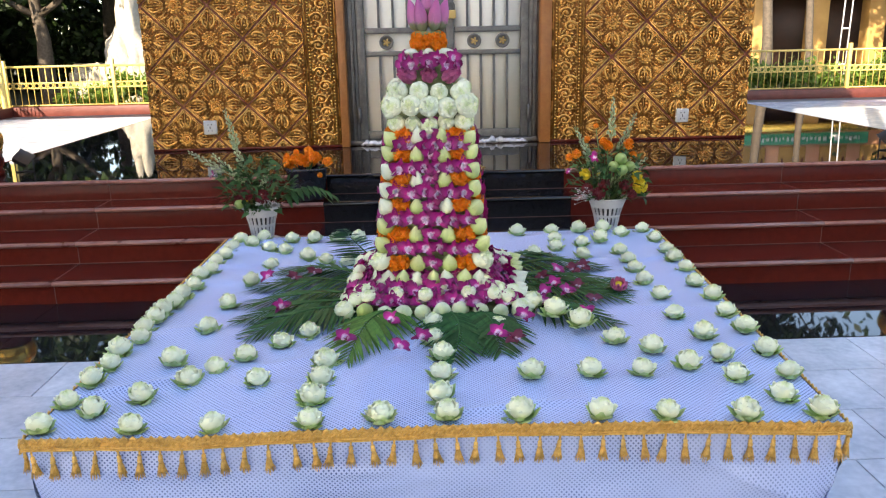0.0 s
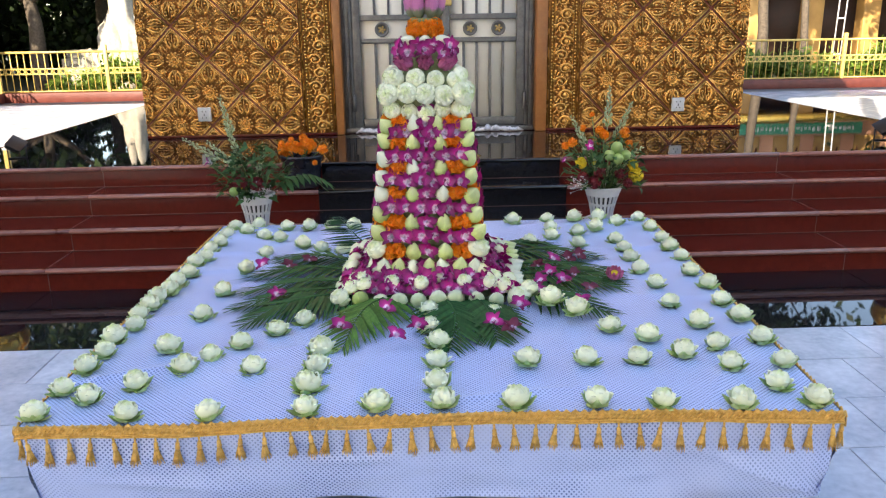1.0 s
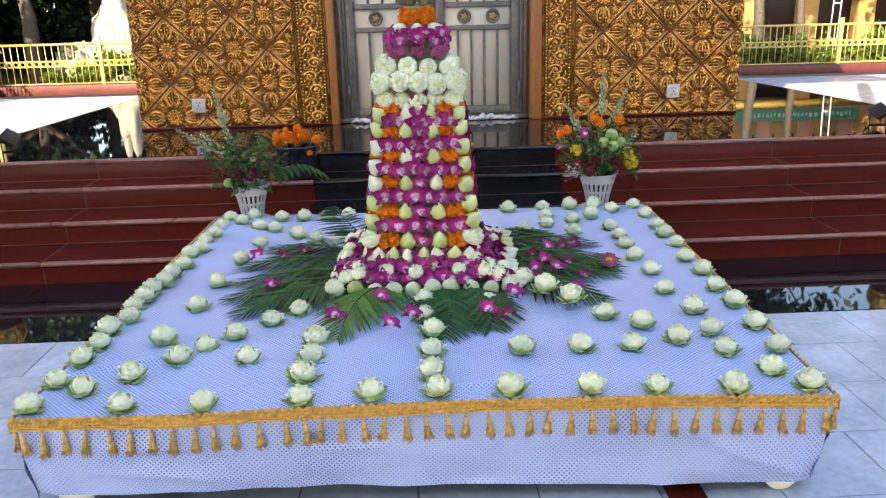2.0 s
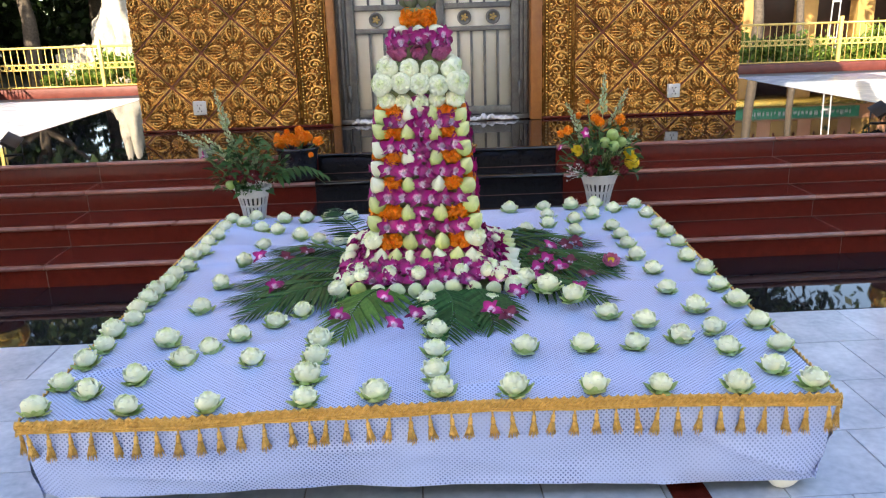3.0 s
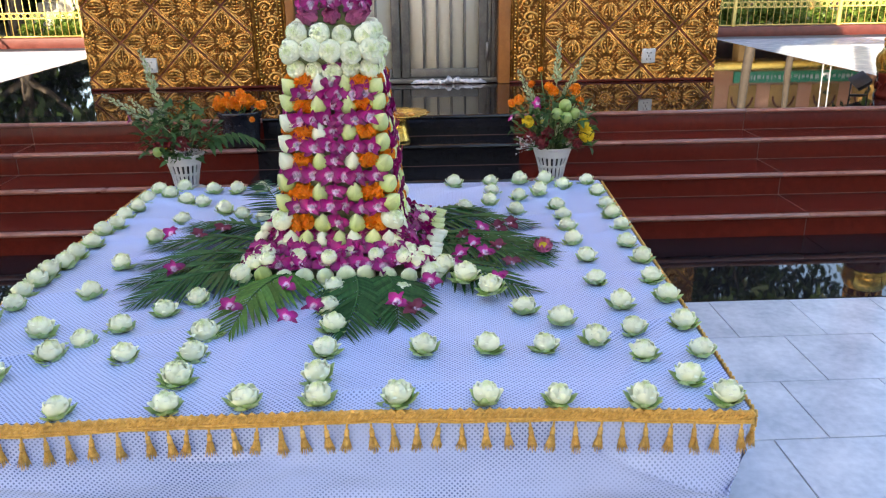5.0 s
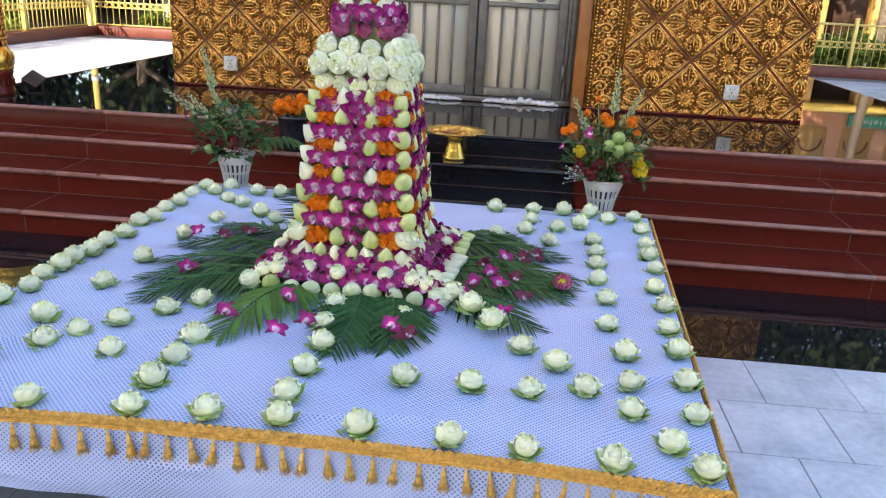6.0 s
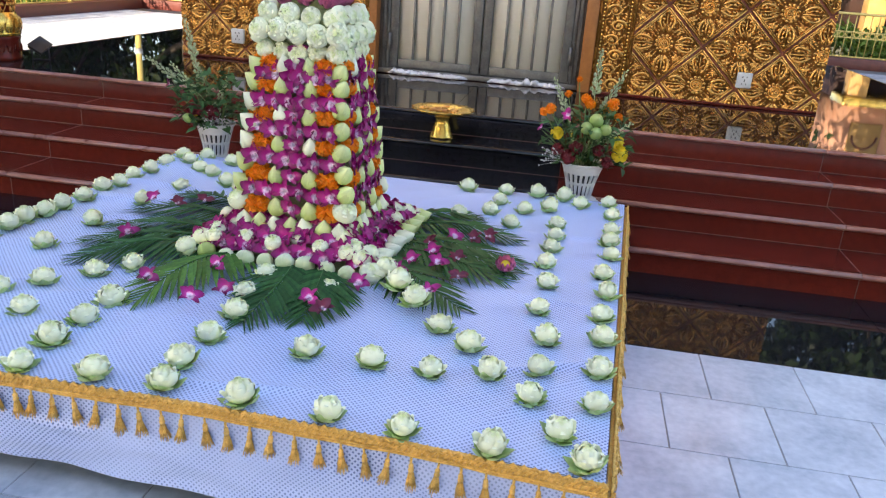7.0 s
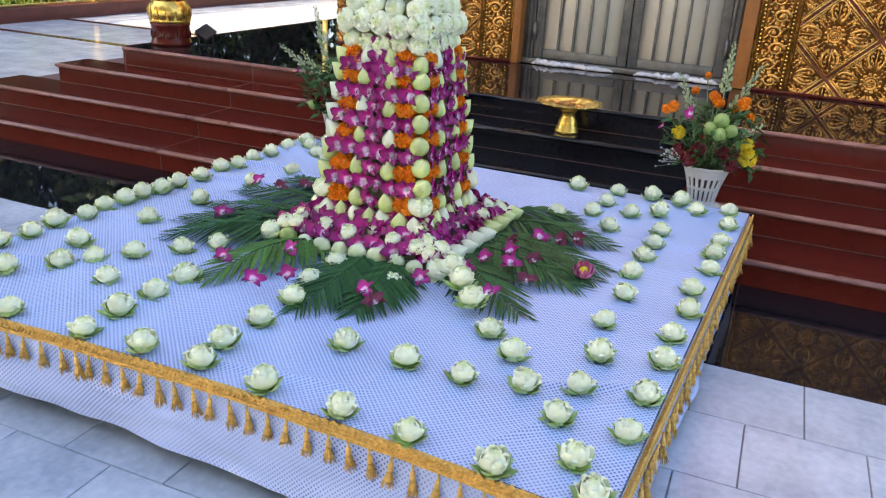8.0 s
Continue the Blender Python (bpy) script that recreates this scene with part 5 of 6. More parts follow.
def bouquet(x, y, z, label, blooms, spikes, foliage, seed):
    rnd = random.Random(seed)
    th = blank("bouquet", label, "flower arrangement", "bouquets in the basket vases", at=(x, y, z))
    for name, meshes, dx, dy, dz, size in blooms:
        d = Vector((dx * 1.5, dy * 2 - 0.12, 0.12))
        stem_to(th, (dx * 0.15, dy * 0.15, -0.06), (dx, dy, dz - 0.01))
        put(name, meshes[rnd.randrange(len(meshes))], th, aim((dx, dy, dz), d, rnd.uniform(0, 6), size))
    for dx, dy, dz, lean in spikes:
        tip = Vector((dx, dy, dz))
        d = (tip - Vector((dx * 0.3, dy * 0.3, 0))).normalized() + Vector((lean, 0, 0))
        d.normalize()
        put("tuberose", SPIKES[rnd.randrange(3)], th, aim(tip - d * 0.2, d, rnd.uniform(0, 6), 1.0) @ Matrix.Diagonal((0.72, 0.72, 1, 1)))
    for i in range(foliage):
        a = rnd.uniform(0, 2 * math.pi)
        r = rnd.uniform(0.02, 0.19)
        h = rnd.uniform(-0.01, 0.26) * (1 - r * 1.6)
        size = rnd.uniform(0.03, 0.062)
        m = Matrix.Translation((r * math.cos(a), r * math.sin(a) * 0.8, h)) @ Matrix.Rotation(a + rnd.uniform(-0.9, 0.9), 4, "Z") @ Matrix.Rotation(rnd.uniform(-1.1, 0.35), 4, "Y") @ Matrix.Rotation(rnd.uniform(-0.7, 0.7), 4, "X") @ Matrix.Diagonal((size, size, size, 1))
        put("leaf", LEAVES[rnd.randrange(4)], th, m)
    for i in range(9):
        a = rnd.uniform(0, 2 * math.pi)
        stem_to(th, (0.03 * math.cos(a), 0.03 * math.sin(a), -0.08), (0.12 * math.cos(a), 0.1 * math.sin(a), rnd.uniform(0.08, 0.26)))
    return th


bm = bmesh.new()
rnd = random.Random(77)
for i in range(46):
    p = Vector((rnd.gauss(0, 0.022), rnd.gauss(0, 0.018), rnd.gauss(0, 0.026)))
    blob(bm, p, (0.0042,) * 3, 0, 5, 4)
    tube(bm, [p, (0, 0, -0.09)], 0.0006, 3)
BREATH = [data("gypsophila", bm, WHITE_PLASTIC)]
vase(1.18, 4.155, 0.12, 0.099)
vase(-0.594, 4.155, 0.12, 0.093)
bouquet(1.18, 4.155, 0.435, "mixed bouquet of marigolds, green lotus buds and red roses", [
    ("lotus_bud", BUDS_FRESH, 0.03, -0.1, 0.205, 1.15), ("lotus_bud", BUDS_FRESH, -0.005, -0.11, 0.17, 1.05), ("lotus_bud", BUDS_FRESH, 0.032, -0.125, 0.155, 1.05), ("lotus_bud", BUDS_FRESH, 0.07, -0.11, 0.17, 1.0),
    ("marigold", MARIGOLDS, -0.17, -0.03, 0.23, 0.95), ("marigold", MARIGOLDS, -0.2, 0.0, 0.21, 0.8), ("marigold", MARIGOLDS, -0.02, 0.03, 0.28, 0.9), ("marigold", MARIGOLDS, 0.0, 0.02, 0.26, 1.0),
    ("marigold", MARIGOLDS, 0.1, 0.0, 0.27, 1.1), ("marigold", MARIGOLDS, 0.07, 0.03, 0.24, 0.8), ("marigold", MARIGOLDS, 0.13, 0.02, 0.21, 0.8), ("marigold", MARIGOLDS, -0.06, 0.04, 0.36, 0.55), ("marigold", MARIGOLDS, -0.1, 0.05, 0.29, 0.7),
    ("chrysanthemum", YELLOW_MUMS, -0.13, -0.06, 0.13, 0.95), ("chrysanthemum", YELLOW_MUMS, 0.155, -0.05, 0.06, 1.25), ("chrysanthemum", YELLOW_MUMS, 0.14, -0.04, 0.11, 0.95), ("chrysanthemum", YELLOW_MUMS, -0.06, -0.07, 0.13, 0.4),
    ("rose", ROSES, -0.04, -0.1, 0.08, 1.1), ("rose", ROSES, -0.07, -0.11, 0.04, 1.2), ("rose", ROSES, 0.06, -0.1, 0.08, 0.95), ("rose", ROSES, -0.12, -0.07, 0.06, 1.0), ("rose", ROSES, 0.1, -0.1, 0.03, 0.9),
    ("orchid", ORCHIDS, -0.09, -0.09, 0.22, 0.85), ("orchid", ORCHIDS, -0.2, -0.02, 0.14, 0.6), ("gypsophila", BREATH, -0.13, -0.09, 0.03, 1.0)],
    ((0.02, 0.02, 0.5, 0.0), (0.14, 0.03, 0.42, 0.2), (-0.17, 0.02, 0.36, -0.15), (0.19, -0.02, 0.2, 0.35), (-0.07, -0.09, 0.16, 0.0), (0.09, -0.06, 0.2, 0.25)), 420, 5)
bouquet(-0.594, 4.155, 0.433, "leafy bouquet with tuberose spikes and dark red roses", [
    ("orchid", ORCHIDS, -0.21, -0.03, 0.17, 0.8), ("rose", ROSES, -0.05, -0.09, 0.08, 1.25), ("rose", ROSES, 0.03, -0.1, 0.07, 1.3), ("rose", ROSES, -0.09, -0.06, 0.05, 1.0),
    ("lotus_bud", BUDS_FRESH, -0.075, -0.1, 0.03, 0.9), ("chrysanthemum", YELLOW_MUMS, -0.05, -0.1, 0.055, 0.35), ("gypsophila", BREATH, 0.035, -0.1, 0.045, 0.8), ("gypsophila", BREATH, 0.07, -0.08, 0.03, 0.75)],
    ((-0.14, 0.0, 0.49, -0.05), (-0.33, -0.02, 0.29, -0.6), (-0.13, 0.02, 0.36, -0.1), (-0.22, 0.0, 0.27, -0.4), (0.06, 0.02, 0.22, 0.2)), 420, 6)

# drooping fern sprig beside the vase, and the black pot of marigolds on the platform
fern = blank("fern_sprig", "drooping green fern sprig leaning on the basket vase", "leaf", at=(-0.50, 4.13, 0.475))
part("midrib", tube(bmesh.new(), [(0, 0, -0.02), (0.1, 0, 0.05), (0.2, -0.01, 0.04), (0.28, -0.02, -0.03)], [0.003, 0.0026, 0.002, 0.001], 5), STEM, fern)
for i in range(9):
    u = i / 8
    for s in (-1, 1):
        q = Vector((0.04 + 0.23 * u, -0.01 * u, 0.02 + 0.05 * math.sin(2.6 * u) - 0.03 * u * u))
        m = Matrix.Translation(q) @ Matrix.Rotation(s * (1.0 - 0.4 * u), 4, "Z") @ Matrix.Rotation(0.5, 4, "Y") @ Matrix.Diagonal((0.095 * (1 - 0.35 * u),) * 3 + (1,))
        put("leaflet", LEAVES[i % 2], fern, m)
pot = blank("flower_pot", "straight-sided black glazed pot on the granite step", "pot", at=(-0.425, 4.688, 0.36))
part("pot_body", lathe(bmesh.new(), [(0.09, 0), (0.096, 0.01), (0.103, 0.08), (0.108, 0.14), (0.117, 0.17), (0.121, 0.178), (0.121, 0.188), (0.114, 0.19), (0.108, 0.18), (0.098, 0.13)], 32), CLAY, pot)
golds = blank("marigold_bunch", "bunch of orange marigolds in the black pot", "flower arrangement", at=(-0.43, 4.688, 0.36 + 0.17))
rnd = random.Random(8)
for i in range(34):
    a, r = rnd.uniform(0, 6.28), 0.135 * math.sqrt(rnd.random())
    p = (r * math.cos(a) + 0.005, r * math.sin(a) * 0.8, 0.075 - 2.2 * r * r + rnd.uniform(-0.03, 0.04))
    put("marigold", MARIGOLDS[i % 3], golds, aim(p, (p[0], p[1] - 0.03, 0.1), rnd.uniform(0, 6), rnd.uniform(0.65, 1.0)))
    if i % 3 == 0:
        part("stem", tube(bmesh.new(), [(0, 0, -0.05), p], 0.003, 5), STEM, golds)
put("marigold", MARIGOLDS[0], golds, aim((0.09, -0.1, -0.015), (0.3, -1, 0.2), 0, 0.6))

# ---- gilt pedestal tray on the step ----
tray = blank("pedestal_tray", "gilt pedestal offering tray with scalloped rim on black step", "tray", at=(0.43, 4.715, 0.36))
part("pedestal", lathe(bmesh.new(), [(0.062, 0.0), (0.062, 0.012), (0.054, 0.02), (0.056, 0.03), (0.047, 0.04), (0.05, 0.052), (0.04, 0.07), (0.034, 0.1), (0.044, 0.112), (0.05, 0.12)], 28), GOLD_BRIGHT, tray)
part("dish", lathe(bmesh.new(), [(0.03, 0.118), (0.09, 0.126), (0.135, 0.142), (0.165, 0.152), (0.166, 0.157), (0.135, 0.149), (0.09, 0.134), (0.03, 0.128)], 84, 0.035, 14), GOLD_BRIGHT, tray)
rnd = random.Random(15)
for k in range(16):
    a, r = rnd.uniform(0, 6.28), 0.11 * math.sqrt(rnd.random())
    bm = blob(bmesh.new(), (r * math.cos(a), r * math.sin(a), 0.146 + 0.1 * r), (0.026, 0.015, 0.008), a, 8, 5)
    part("dried_petal", bm, GOLD if k % 3 else GOLD_DEEP, tray, "brown-gold dried petal")

# ---- sockets, crumpled cloth at the sill ----
def socket(x, z):
    th = blank("wall_socket", "white plastic wall socket on the carved gilt wall", "socket", "wall sockets", at=(x, WALL - 0.018, z))
    part("plate", box(bmesh.new(), -0.047, 0.047, -0.012, 0.018, -0.05, 0.05, 0.005), WHITE_PLASTIC, th)
    for dx, dz, w, h in ((0, 0.0, 0.003, 0.008), (-0.013, 0.022, 0.003, 0.005), (0.013, 0.022, 0.003, 0.005), (-0.013, -0.022, 0.003, 0.005), (0.013, -0.022, 0.003, 0.005)):
        part("slot", box(bmesh.new(), dx - w, dx + w, -0.0135, -0.0115, dz - h, dz + h), LAMP_BLACK, th)


socket(-1.297, 0.648)
socket(2.18, 0.655)
RAG = surface("crumpled_white_cloth", (0.6, 0.58, 0.6), (0.75, 0.73, 0.76), 12, 0.8)


def rag(x0, x1, seed):
    bm = bmesh.new()
    n, rings = 120, []
    for i in range(n + 1):
        u = i / n
        r = 0.026 * (0.55 + 0.6 * abs(noise.noise(Vector((u * 9, seed, 0))))) * min(1, 8 * u + 0.3, 8 * (1 - u) + 0.3)
        ring = []
        for k in range(10):
            a = 2 * math.pi * k / 10
            rr = r * (1 + 0.6 * noise.noise(Vector((u * 26, math.cos(a) * 1.4, math.sin(a) * 1.4 + seed))) + 0.45 * noise.noise(Vector((u * 70, math.cos(a) * 3, math.sin(a) * 3 + seed))))
            ring.append(bm.verts.new((x0 + (x1 - x0) * u, 6.095 + 0.016 * math.sin(13 * u + seed) + 1.3 * rr * math.cos(a), max(TOP, TOP + r * 0.9 + rr * math.sin(a)))))
        rings.append(ring)
    for a, b in zip(rings, rings[1:]):
        for k in range(10):
            bm.faces.new((a[k], a[(k + 1) % 10], b[(k + 1) % 10], b[k]))
    bm.faces.new(rings[0][::-1])
    bm.faces.new(rings[-1])
    ob = part("crumpled_cloth", bm, RAG, None)
    tagged(ob, "crumpled white cloth strip along the door sill", "cloth", "cloth strips at the sill")


rag(-0.21, 0.36, 1)
rag(0.5, 1.04, 6)

# ---- porch columns and floodlights ----
bm = bmesh.new()
for k in range(4):
    a = math.pi / 2 * k
    blob(bm, (0.019 * math.cos(a), 0.026 * math.sin(a), 0.004), (0.019, 0.013, 0.011), a, 7, 5)
blob(bm, (0, 0, 0.008), (0.013, 0.013, 0.013), 0, 7, 5)
STUD = data("gold_flower", bm, GOLD)


def column(x, y):
    th = blank("porch_column", "maroon porch column with gilt flowers and lotus collar", "column", "porch columns", at=(x, y, TOP))
    th.scale = (0.68, 0.68, 1.0)
    part("shaft", lathe(bmesh.new(), [(0.158, 0.27), (0.155, 0.6), (0.15, 4.72)], 28), GRANITE_RED, th)
    part("plinth", lathe(bmesh.new(), [(0.196, 0.0), (0.196, 0.02), (0.186, 0.03), (0.186, 0.12), (0.196, 0.135), (0.19, 0.145)], 28), GRANITE_RED, th, "moulded maroon plinth")
    for k in range(12):
        a = 2 * math.pi * k / 12
        pts = [(math.cos(a + d) * 0.189, math.sin(a + d) * 0.189, 0.072 + h) for d, h in ((-0.2, -0.02), (-0.1, 0.024), (0.02, 0.014), (0.0, -0.012), (0.12, -0.024), (0.22, 0.01))]
        part("plinth_scroll", tube(bmesh.new(), pts, 0.006, 5), GRANITE_RED, th)
    part("collar", lathe(bmesh.new(), [(0.188, 0.145), (0.2, 0.155), (0.2, 0.17), (0.19, 0.18), (0.205, 0.22), (0.2, 0.25), (0.178, 0.27), (0.172, 0.285), (0.16, 0.29)], 32), GOLD_BRIGHT, th, "gilt lotus collar")
    for k in range(16):
        a = 2 * math.pi * k / 16
        bm = petal(bmesh.new(), [(0.196, 0.16), (0.212, 0.19), (0.216, 0.225), (0.2, 0.262)], [0.02, 0.036, 0.03, 0.003], a, 4)
        part("collar_petal", bm, GOLD_BRIGHT, th)
    for j in range(7):
        for k in range(10):
            a = 2 * math.pi * (k + 0.5 * (j % 2)) / 10
            d = Vector((math.cos(a), math.sin(a), 0))
            z = 0.335 + 0.062 * j
            m = Matrix.Translation(d * 0.155 + Vector((0, 0, z))) @ Matrix.Rotation(a + math.pi / 2, 4, "Z") @ FLAT
            put("gold_flower", STUD, th, m)
    for s in (-1, 1):
        for k in range(10):
            pts = []
            for i in range(14):
                z = 0.29 + 0.44 * i / 13
                a = 2 * math.pi * (k + 0.25) / 10 + s * (z - 0.29) / 0.124 * math.pi / 5
                pts.append((0.157 * math.cos(a), 0.157 * math.sin(a), z))
            part("lattice_rib", tube(bmesh.new(), pts, 0.0045, 5), GOLD, th)
    return th


column(-2.49, 5.13)
column(3.46, 5.13)


def floodlight(x, y, s):
    th = blank("floodlight", "black metal floodlight on the platform beside a column", "lamp", "floodlights", at=(x, y, TOP), turn=(0, 0, 12 * s))
    th.scale = (0.75, 0.75, 0.75)
    part("bracket", tube(bmesh.new(), [(-0.07, 0, 0.1), (-0.07, 0, 0.004), (0.07, 0, 0.004), (0.07, 0, 0.1)], 0.008, 6), LAMP_BLACK, th)
    body = part("housing", box(bmesh.new(), -0.06, 0.06, -0.085, 0.085, -0.012, 0.014, 0.006), LAMP_BLACK, th)
    body.matrix_basis = pose(0, 0, 0.115, 22 * 1, s * 32, 0)
    part("lens_rim", box(bmesh.new(), -0.064, 0.064, -0.09, 0.09, 0.0145, 0.019, 0.002), LAMP_BLACK, body)
    for k in range(6):
        part("fin", box(bmesh.new(), -0.055, 0.055, -0.07 + 0.027 * k, -0.066 + 0.027 * k, -0.03, -0.0125), LAMP_BLACK, body)


floodlight(-2.27, 5.22, 1)
floodlight(3.27, 5.22, -1)

# ---- courtyard fence on its red kerb ----
FY, FX = 15.35, -7.35
kerb = blank("kerb", "low red painted kerb round the courtyard", "kerb", kind="structure")
part("kerb_run", box(bmesh.new(), FX - 0.25, 14.2, FY, FY + 0.3, -0.02, 0.17, 0.01), KERB, kerb)
part("kerb_run", box(bmesh.new(), FX - 0.28, FX + 0.02, 2.0, FY - 0.002, -0.02, 0.17, 0.01), KERB, kerb)
BAY = 2.0
BAR = data("bar", tube(bmesh.new(), [(0, 0, 0.19), (0, 0, 0.9)], 0.0085, 6), FENCE)
RING = data("ring", tube(bmesh.new(), [(0.042 * math.cos(a), 0, 0.042 * math.sin(a)) for a in [2 * math.pi * i / 14 for i in range(14)]], 0.0085, 5, True), FENCE)


def fence_bay():
    th = blank("fence_panel", "yellow-gold painted metal fence panel with ring frieze", "fence", "courtyard fence panels")
    for z, r in ((0.19, 0.014), (0.505, 0.01), (0.605, 0.01), (0.9, 0.022)):
        part("rail", tube(bmesh.new(), [(0, 0, z), (BAY, 0, z)], r, 6), FENCE, th)
    part("post", box(bmesh.new(), -0.032, 0.032, -0.032, 0.032, 0.165, 1.02, 0.006), FENCE, th)
    for k in range(1, 16):
        put("bar", BAR, th, Matrix.Translation((BAY * k / 16, 0, 0)))
    for k in range(16):
        put("ring", RING, th, Matrix.Translation((BAY * (k + 0.5) / 16, 0, 0.555)))
    return th


first = fence_bay()
first.matrix_basis = pose(FX - 0.1, FY + 0.15, 0)
for k in range(1, 11):
    if k not in (3, 4):
        copy_thing(first, pose(FX - 0.1 + BAY * k, FY + 0.15, 0))
for k in range(6):
    copy_thing(first, pose(FX - 0.13, FY - 0.05 - BAY * (k + 1), 0, 0, 0, 90))
for x, y in ((FX - 0.1, FY + 0.15),):
    post = blank("lamp_post", "tall yellow lamp post at the corner of the fence", "lamp post", at=(x + 0.02, y - 0.22, 0.0))
    part("pole", lathe(bmesh.new(), [(0.085, 0), (0.085, 0.06), (0.06, 0.08), (0.055, 3.4)], 14), FENCE, post)
    part("pole_band", lathe(bmesh.new(), [(0.066, 1.72), (0.075, 1.74), (0.075, 1.8), (0.066, 1.82)], 14), WHITE_PLASTIC, post, "pale band round the pole")

# ---- garden behind the fence ----
def leaf_mass(name, seed, count, spread, size, material, clumps=40, long=1.6):
    """Many small leaves gathered in clumps inside an uneven crown."""
    rs = np.random.RandomState(seed)
    centres = rs.normal(size=(clumps, 3))
    centres /= np.linalg.norm(centres, axis=1)[:, None]
    centres *= (rs.uniform(0.35, 1.0, (clumps, 1)) ** 0.6)
    centres *= np.array(spread)
    pick = rs.randint(0, clumps, count)
    p = centres[pick] + rs.normal(size=(count, 3)) * np.array(spread) * 0.17
    d = rs.normal(size=(count, 3))
    d[:, 2] -= 0.35
    d /= np.linalg.norm(d, axis=1)[:, None]
    e = np.cross(d, rs.normal(size=(count, 3)))
    e /= np.linalg.norm(e, axis=1)[:, None]
    s = size * rs.uniform(0.6, 1.3, (count, 1))
    quad = np.stack([p, p + d * s * 0.5 * long + e * s * 0.4, p + d * s * long, p + d * s * 0.5 * long - e * s * 0.4], axis=1)
    me = bpy.data.meshes.new(name)
    me.from_pydata(quad.reshape(-1, 3).tolist(), [], np.arange(count * 4).reshape(-1, 4).tolist())
    me.materials.append(material)
    return me


CROWNS = [leaf_mass("crown", 5 + k, 4200, (2.3, 2.3, 1.7), 0.17, CROWN, 46) for k in range(3)]
BUSHES = [leaf_mass("foliage", 15 + k, 1500, (0.55, 0.4, 0.42), 0.07, SHRUB, 26, 2.2) for k in range(3)]
DENSE = [leaf_mass("foliage", 25 + k, 3600, (2.2, 1.3, 2.0), 0.2, CROWN, 60) for k in range(2)]


def tree(x, y, tall, thick, scale, seed):
    rnd = random.Random(seed)
    th = blank("tree", "broad-leaved garden tree behind the courtyard fence", "tree", "garden trees", at=(x, y, -0.03))
    lean = Vector((rnd.uniform(-0.25, 0.25), rnd.uniform(-0.2, 0.2), 0))
    pts = [Vector((0, 0, 0)) + lean * (i / 6) + Vector((0.05 * math.sin(i * 1.7 + seed), 0.04 * math.cos(i * 1.3), tall * i / 6)) for i in range(7)]
    bm = tube(bmesh.new(), pts, [thick * (1.25 - 0.12 * i if i else 1.5) for i in range(7)], 10)
    for k in range(5):
        a = 2 * math.pi * k / 5 + rnd.uniform(-0.4, 0.4)
        f = pts[4 + k % 3]
        q = f + Vector((math.cos(a), math.sin(a), 0.8)) * scale
        tube(bm, [f, f.lerp(q, 0.5) + Vector((0, 0, -0.1)), q, q + Vector((math.cos(a), math.sin(a), 0.7)) * 0.7 * scale], [thick * 0.5, thick * 0.4, thick * 0.25, thick * 0.1], 7)
    part("trunk", bm, BARK, th)
    put("crown", CROWNS[seed % 3], th, Matrix.Translation(lean + Vector((0, 0, tall + 1.0 * scale))) @ Matrix.Rotation(seed * 1.3, 4, "Z") @ Matrix.Diagonal((scale, scale, scale, 1)))


for k, (x, y, tall, thick, scale) in enumerate(((-8.0, 18.6, 2.9, 0.17, 1.0), (-5.0, 20.5, 3.0, 0.15, 1.1), (-11.5, 20.0, 2.8, 0.16, 1.2), (-14.5, 16.0, 2.8, 0.17, 1.2), (-12.5, 12.0, 3.0, 0.15, 1.1),
                                                (-3.0, 23.0, 4.5, 0.16, 1.6), (-8.5, 24.0, 4.8, 0.2, 1.7), (-14.5, 23.0, 4.8, 0.2, 1.7), (-18.0, 12.0, 4.8, 0.2, 1.7), (-18.0, 5.0, 4.8, 0.2, 1.7), (8.1, 18.2, 6.2, 0.1, 1.1), (9.3, 18.6, 6.0, 0.075, 0.9), (15.0, 21.0, 3.2, 0.18, 1.2), (4.5, 24.0, 3.0, 0.16, 1.2), (18.5, 17.0, 3.0, 0.16, 1.2))):
    tree(x, y, tall, thick, scale, 3 + k)
rnd = random.Random(55)
for k in range(12):
    x = -16 + 1.9 * k
    th = blank("thicket", "dark dense thicket in the shade of the garden", "bush", "far thickets", at=(x, 25.5 + rnd.uniform(-1.2, 1.2), 0))
    put("foliage", DENSE[k % 2], th, Matrix.Translation((0, 0, 1.7)) @ Matrix.Rotation(rnd.uniform(-0.5, 0.5), 4, "Z"))
for k in range(6):
    th = blank("thicket", "dark dense thicket in the shade of the garden", "bush", "far thickets", at=(-16.5 + rnd.uniform(-1, 1), 5 + 3.2 * k, 0))
    put("foliage", DENSE[k % 2], th, Matrix.Translation((0, 0, 1.7)) @ Matrix.Rotation(1.57 + rnd.uniform(-0.5, 0.5), 4, "Z"))
for k, (x, s) in enumerate(((-6.6, 0.6), (-6.0, 0.7), (-5.4, 1.0), (-4.7, 1.05), (-4.1, 0.9), (5.6, 1.0), (6.4, 0.8), (7.1, 1.0), (7.9, 0.9), (8.8, 0.75), (9.6, 1.0), (10.5, 0.9), (11.4, 1.0), (12.4, 0.9))):
    th = blank("shrub", "sunlit yellow-green shrub behind the courtyard fence", "bush", "garden shrubs", at=(x, 16.1 + rnd.uniform(0, 0.5), 0))
    put("foliage", BUSHES[k % 3], th, Matrix.Translation((0, 0, 0.33 * s)) @ Matrix.Rotation(rnd.uniform(0, 6), 4, "Z") @ Matrix.Diagonal((s, s, s, 1)))
